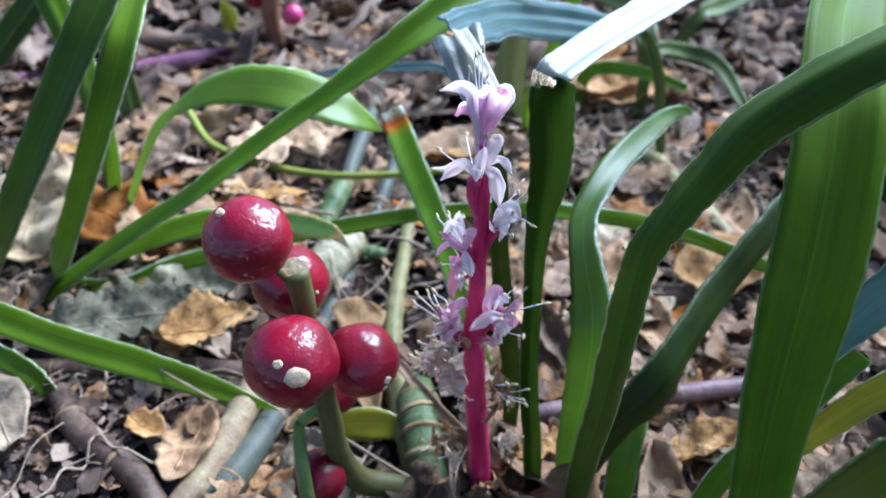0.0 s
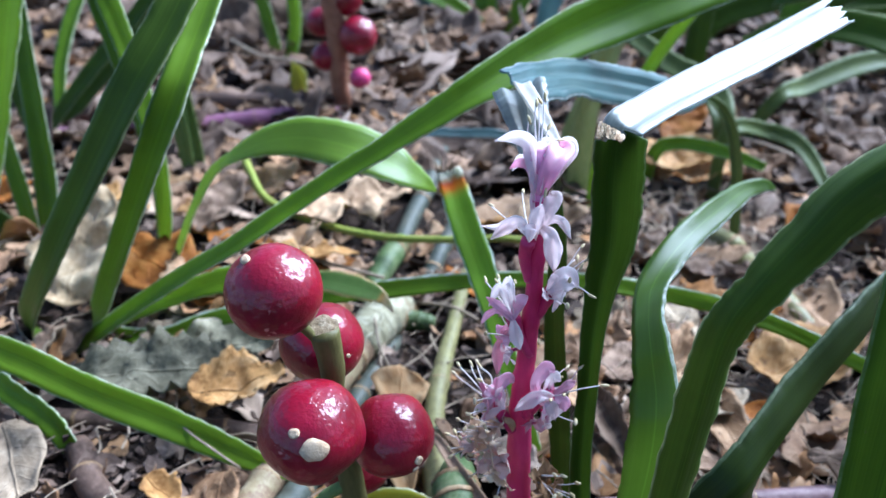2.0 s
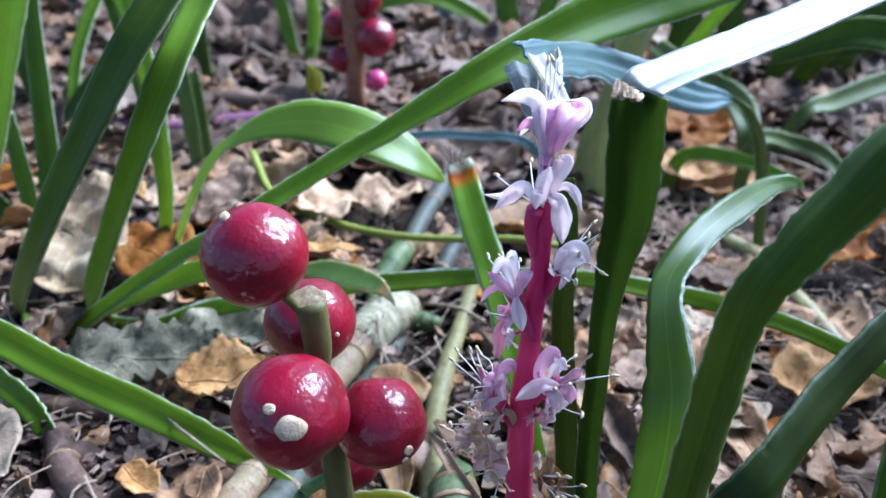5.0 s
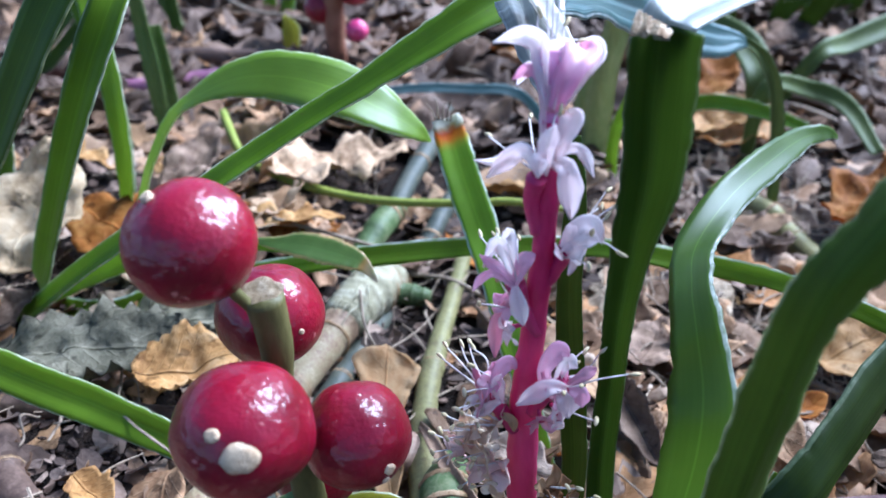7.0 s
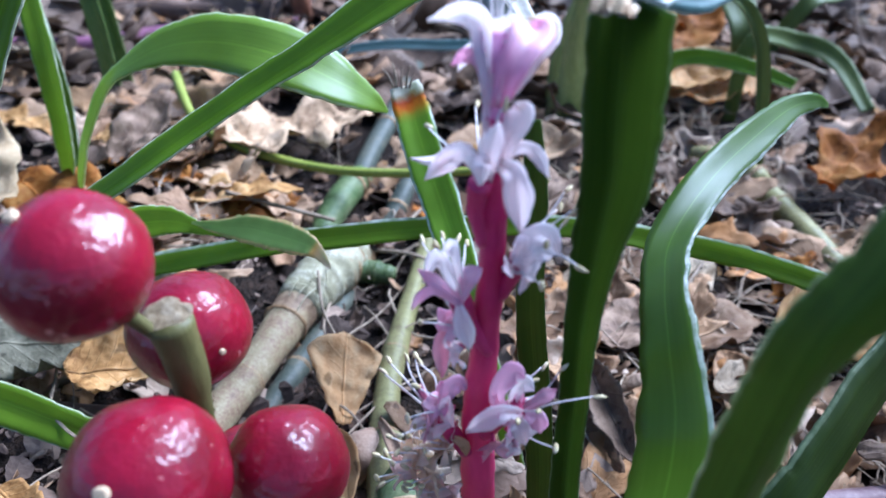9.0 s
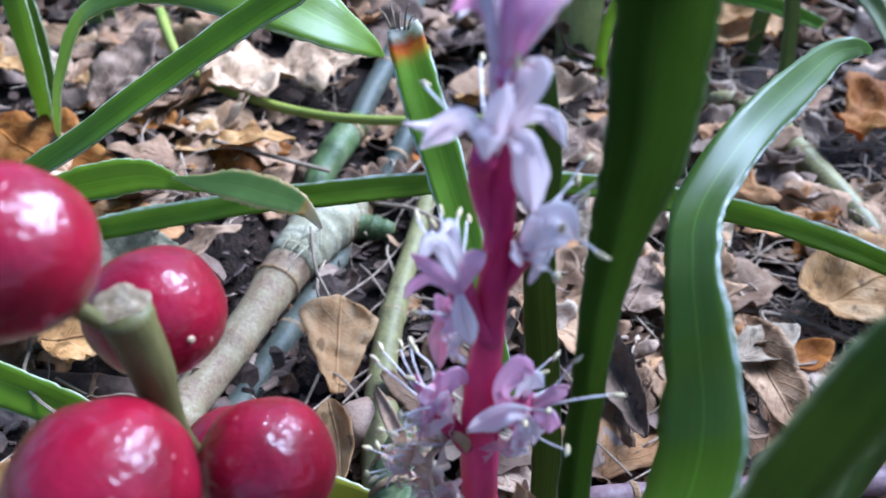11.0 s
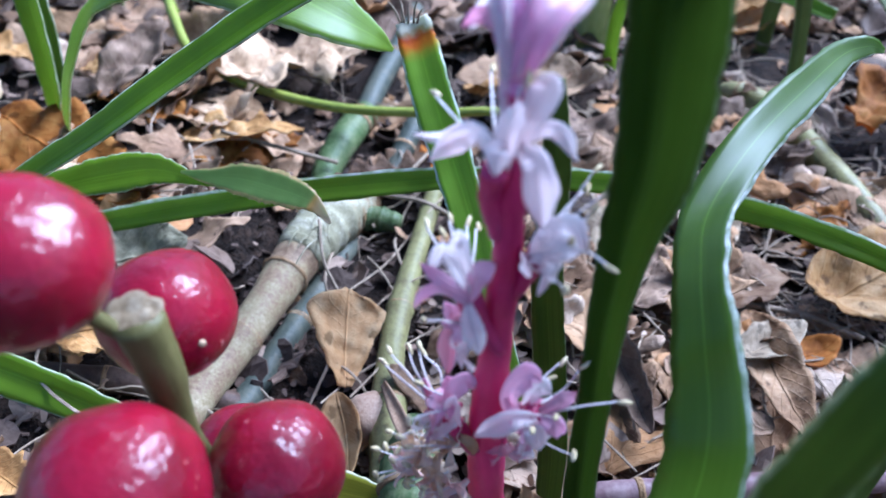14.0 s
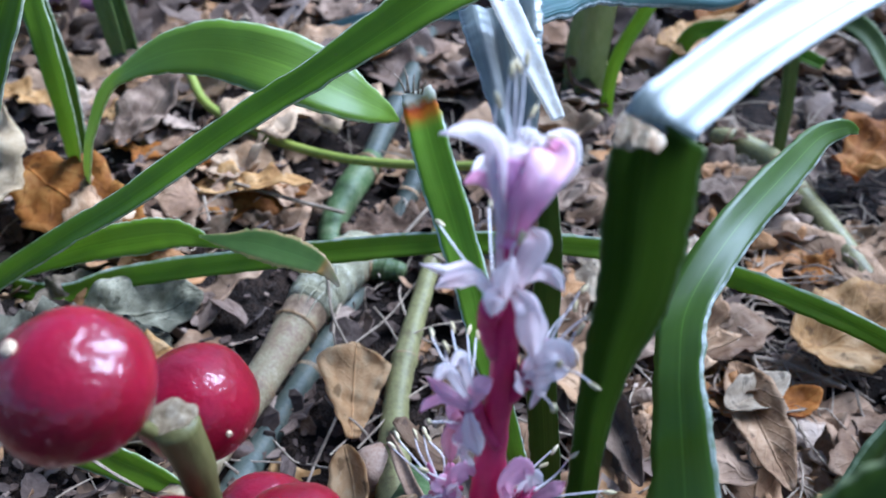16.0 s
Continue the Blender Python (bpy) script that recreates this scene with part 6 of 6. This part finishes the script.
straw([(-43, 12, 5), (-45, 8, 6), (-48, 1, 6.2), (-54, -4, 6)], 0.13)
straw([(31, 63, -7.6), (37, 53, -8), (42, 42, -9)], 0.42, "pale dry twig among fallen leaves")
straw([(32, 57, -7.6), (40, 57, -8.4), (48, 55, -9.6)], 0.4)
straw([(36, 90, -7.7), (28, 70, -6), (25, 62, -7)], 0.35)
straw([(43, 179, -7), (58, 171, -8), (70, 165, -11)], 0.8)
straw([(-82, 295, 8.8), (-57, 214, 9.5), (-44, 178, 5)], 0.5)
straw([(-49, 65, 8.5), (-39, 65, 6.3), (-31, 67, 3.0)], 0.35)
straw([(-20, 62, 3), (-17, 70, 4), (-18, 78, 0)], 0.3)
fading = thing("yellow_leaf", (-86.4, 160.1, ground_height(-86.4, 160.1)), "small yellow-green upright leaf by a fruit stalk", "leaf")
part("leaf", blade([(-86.4, 160.1, 3.6, 1.0, 0), (-87.3, 164.8, 12.4, 6.0, 0), (-89.7, 166.8, 17.3, 0.6, 0)], 20, 0.2, ripple=0.2, seed=6), YELLOW, fading)
strip = thing("dry_leaf_strip", (-11, 27, -2), "twisted brown dry leaf strip by the flower stem", "leaf")
part("leaf", blade([(-12, 28, 0, 0.8, 0), (-9, 23, 2.5, 1.6, 20), (-6, 19, 2.5, 1.8, 10), (-1, 14, 1.5, 1.9, -10), (4, 11, -1, 0.8, 0)], 24, 0.25, ripple=0.2, seed=8), DRY_STRIP, strip)


CLEAR_FRONT = [(-84, 46, 12), (-56, -8, 9), (-49, -6, 9), (-62, -1, 9), (38, 143, 14), (31, 166, 12), (-88, 52, 12), (-79, 60, 8), (59, 114, 7), (32, 148, 8), (27, 177, 6), (-45, 90, 11), (47, 64, 8), (-47, 5, 7), (-58, 0, 6), (-28, 58, 8), (-29, 50, 7), (-30.5, 42, 6), (-31.5, 33, 5.5), (-32, 24, 5), (-22, 60, 5)]
CLEAR_BACK = [(-15, 60, 4), (-14.5, 50, 5), (-13.5, 40, 5), (-12, 30, 5), (-8, 18, 6), (-33, 76, 6), (-33, 92, 5), (-33, 108, 5), (-19, 32, 7), (-55, 25, 9), (-65, 22, 8), (-46, 27, 8), (-90, 60, 10), (-45, 88, 9), (-55, 5, 6), (-62, 9, 6), (-52, 9, 8), (-46, 4, 5), (-40, 8, 4), (-14, 10, 7), (-27, 46, 6), (-20, 44, 6)]
KEEP_CLEAR = CLEAR_FRONT + CLEAR_BACK


BARE = [(-22, 44, 4), (-22, 51, 4)]


def buried(x, y, r):
    """Whether a loose bit would lie over one of the things that stand out."""
    return any((x - a) ** 2 + (y - b) ** 2 < (c + 0.5 * r) ** 2 for a, b, c in KEEP_CLEAR)


SWEPT = [(14, 20.3), (19.5, 22.1), (24.7, 23.8), (30.2, 25.6), (35.7, 27.5), (40.9, 29.2), (46.4, 31)]


def swept(x, y):
    """Whether a place lies on the mauve rhizome, which nothing covers."""
    return any((x - a) ** 2 + (y - b) ** 2 < 49 for a, b in SWEPT)


def scatter_leaves():
    """The rest of the fallen leaves, from a dozen shapes."""
    rng = random.Random(7)
    kinds = [TAN, MAUVE, TAN, MAUVE, GREY, BROWN, TAN_GOLD, MAUVE, ORANGE, PALE, BROWN, TAN_GOLD, TAN, PALE_OAK]
    shapes = []
    for k, mt in enumerate(kinds):
        bm = dead_leaf(rng.uniform(18, 34), rng.uniform(10, 19), rng.choice((0, 0, 3, 3, 4)), rng.uniform(-0.3, 0.8), rng.uniform(-0.15, 0.5), 100 + k, ragged=0.32)
        bmesh.ops.transform(bm, matrix=Matrix.Scale(MM, 4), verts=bm.verts)
        me = finish("dead_leaf", bm, mt)
        shapes.append(me)
    made = 0
    while made < 270:
        y = -25 + 400 * rng.random() ** 1.5
        x = rng.uniform(-85 - 0.75 * max(0, y), 62 + 0.30 * max(0, y))
        if buried(x, y, 12):
            continue
        # more dark brown leaves at the back, partly in place of shade
        me = rng.choice([q for q in shapes if q.materials[0] is BROWN]) if y > 130 and rng.random() < 0.4 else rng.choice(shapes)
        s = rng.uniform(0.42, 0.95)
        z = ground_height(x, y) + rng.uniform(1.5, 4.6)
        place = pose(x * MM, y * MM, z * MM, rng.uniform(-22, 22), rng.uniform(-26, 26), rng.uniform(0, 360)) @ Matrix.Diagonal((s, s, s, 1))
        made += 1
        if swept(x, y):
            continue
        ob = new("dead_leaf", me)
        ob.matrix_world = place
        tagged(ob, LEAF_LABELS[me.materials[0].name], "dead leaf", "dead leaves")


scatter_leaves()


def litter_carpet():
    """Hundreds of overlapping fallen leaves, too many to count."""
    rng = random.Random(31)
    shapes = []
    for k in range(32):
        bm = dead_leaf(rng.uniform(16, 32), rng.uniform(9, 17), rng.choice((0, 0, 3, 3, 4)), rng.uniform(-0.4, 0.9), rng.uniform(-0.2, 0.55), 300 + k, ragged=0.4, mesh=(17, 7) if k < 16 else (9, 4))
        bm.verts.index_update()
        layer = bm.loops.layers.uv.active
        shapes.append(([v.co.copy() for v in bm.verts], [[v.index for v in f.verts] for f in bm.faces], [tuple(l[layer].uv) for f in bm.faces for l in f.loops]))
        bm.free()
    front, back = ([], [], []), ([], [], [])
    made = 0
    while made < 4800:
        verts, faces, uvs = front if made < 2100 else back
        y = -35 + 430 * rng.random() ** 1.35 if made < 2100 else rng.uniform(110, 430)
        x = rng.uniform(-95 - 0.8 * max(0, y), 70 + 0.35 * max(0, y))
        if made >= 3000:
            a, far_out = rng.uniform(0, 6.28319), 900 * rng.random() ** 0.7
            x, y = -40 + math.cos(a) * far_out, 150 + math.sin(a) * far_out
            if -60 < y < 400 and -110 - 0.8 * max(0, y) < x < 85 + 0.35 * max(0, y):
                continue
        low = buried(x, y, 9)
        if low and rng.random() < 0.3 or any((x - a) ** 2 + (y - c) ** 2 < (r + 5) ** 2 for a, c, r in BARE):
            continue
        vs, fs, us = rng.choice(shapes[:16] if made < 2100 else shapes[16:])
        size = rng.uniform(0.28, 0.80)
        if made >= 2100:
            size *= 1.7
        if low:
            size *= 0.6
        z = ground_height(x, y) + (rng.uniform(-0.8, 0.4) if low else rng.uniform(0.0, 3.4))
        m = Matrix.Translation((x, y, z)) @ Euler((rng.gauss(0, 0.28), rng.gauss(0, 0.34), rng.uniform(0, 6.28))).to_matrix().to_4x4() @ Matrix.Scale(size, 4) @ Matrix.Translation((0, -10, 0))
        b = len(verts)
        verts += [tuple((m @ v) * MM) for v in vs]
        faces += [[b + q for q in f] for f in fs]
        uvs += us
        made += 1
    for (verts, faces, uvs), material, label in ((front, LITTER, "carpet of brown and tan fallen oak leaves on soil"), (back, LITTER_BACK_SHADE, "duller brown fallen leaves spread farther back on soil, darkened in colour for shade")):
        me = bpy.data.meshes.new("leaf_litter")
        me.from_pydata(verts, [], faces)
        me.uv_layers.new(name="uv").data.foreach_set("uv", np.array(uvs, dtype=np.float32).ravel())
        me.polygons.foreach_set("use_smooth", [True] * len(me.polygons))
        me.update()
        me.materials.append(material)
        tagged(new("leaf_litter", me), label, "leaf litter", kind="stuff")


litter_carpet()


def scatter_crumbs():
    """Curled broken bits of leaf that cover the soil."""
    rng = random.Random(11)
    verts, faces = [], []
    for count in range(9600):
        fine = count >= 4600
        y = -40 + (170 if fine else 420) * rng.random() ** 1.35
        x = rng.uniform(-95 - 0.8 * max(0, y), 70 + 0.35 * max(0, y))
        r = rng.uniform(0.35, 1.3) if fine else rng.uniform(0.7, 2.2) if rng.random() < 0.75 else rng.uniform(2.2, 4.0)
        low = fine or buried(x, y, r)
        z = ground_height(x, y) + (rng.uniform(0.1, 0.9) if low else rng.uniform(0.2, 3.0)) + 0.2 * r
        turn = Euler((rng.gauss(0, 0.45), rng.gauss(0, 0.45), rng.uniform(0, 6.28))).to_matrix()
        cx, cy = rng.uniform(-0.10, 0.13), rng.uniform(-0.10, 0.13)
        n = 9
        slim = rng.uniform(0.4, 0.95)
        outer, inner = [], []
        for j in range(n):
            a = 6.28319 * j / n
            q = r * rng.uniform(0.6, 1.12)
            u, v = math.cos(a) * q, math.sin(a) * q * slim
            outer.append(Vector((u, v, (cx * u * u + cy * v * v) / max(1.0, r * 0.35) + rng.uniform(-0.08, 0.08) * r)))
            u, v = u * 0.5, v * 0.5
            inner.append(Vector((u, v, (cx * u * u + cy * v * v) / max(1.0, r * 0.35) + rng.uniform(-0.05, 0.05) * r)))
        b = len(verts)
        c = Vector((x, y, z))
        drop = turn @ Vector((0, 0, -0.22))
        verts += [(c + turn @ p) * MM for p in outer] + [(c + turn @ p) * MM for p in inner] + [c * MM] + [(c + turn @ p + drop) * MM for p in outer]
        for j in range(n):
            i = (j + 1) % n
            faces.append((b + j, b + i, b + n + i, b + n + j))
            faces.append((b + n + j, b + n + i, b + 2 * n))
            faces.append((b + i, b + j, b + 2 * n + 1 + j, b + 2 * n + 1 + i))
        faces.append(tuple(b + 2 * n + 1 + j for j in reversed(range(n))))
    me = bpy.data.meshes.new("leaf_crumbs")
    me.from_pydata([tuple(v) for v in verts], [], faces)
    me.materials.append(CRUMB)
    tagged(new("leaf_crumbs", me), "broken brown bits of dead leaves covering the soil", "leaf litter", kind="stuff")


scatter_crumbs()


def fibre_mass():
    """Fine dry roots and stalks lying in the litter."""
    rng = random.Random(23)
    verts, faces = [], []
    for _ in range(560):
        y = -20 + 300 * rng.random() ** 1.5
        x = rng.uniform(-85 - 0.6 * max(0, y), 60 + 0.25 * max(0, y))
        if rng.random() < 0.4:
            x, y = rng.uniform(16, 66), rng.uniform(20, 130)
        a, length, r = rng.uniform(0, 6.28), rng.uniform(8, 36), rng.uniform(0.07, 0.20)
        rows = []
        for k in range(6):
            rows.append((x, y, ground_height(x, y) + rng.uniform(1.5, 5.0), r))
            x += math.cos(a) * length / 5
            y += math.sin(a) * length / 5
            a += rng.uniform(-0.6, 0.6)
        pts = along(rows, 14)
        b = len(verts)
        for k, p in enumerate(pts):
            d = Vector((pts[min(14, k + 1)] - pts[max(0, k - 1)])[:3]).normalized()
            s = d.cross(Vector((0, 0, 1)))
            s = s.normalized() if s.length > 0.01 else Vector((1, 0, 0))
            u = s.cross(d)
            for j in range(5):
                c, q = math.cos(1.2566 * j), math.sin(1.2566 * j)
                verts.append((Vector(p[:3]) + (s * c + u * q) * p[3]) * MM)
            if k:
                for j in range(5):
                    i = (j + 1) % 5
                    faces.append((b + 5 * (k - 1) + j, b + 5 * (k - 1) + i, b + 5 * k + i, b + 5 * k + j))
    me = bpy.data.meshes.new("root_fibres")
    me.from_pydata([tuple(v) for v in verts], [], faces)
    me.materials.append(FIBRE)
    tagged(new("root_fibres", me), "fine dry root fibres tangled over the litter", "roots", kind="stuff")


fibre_mass()
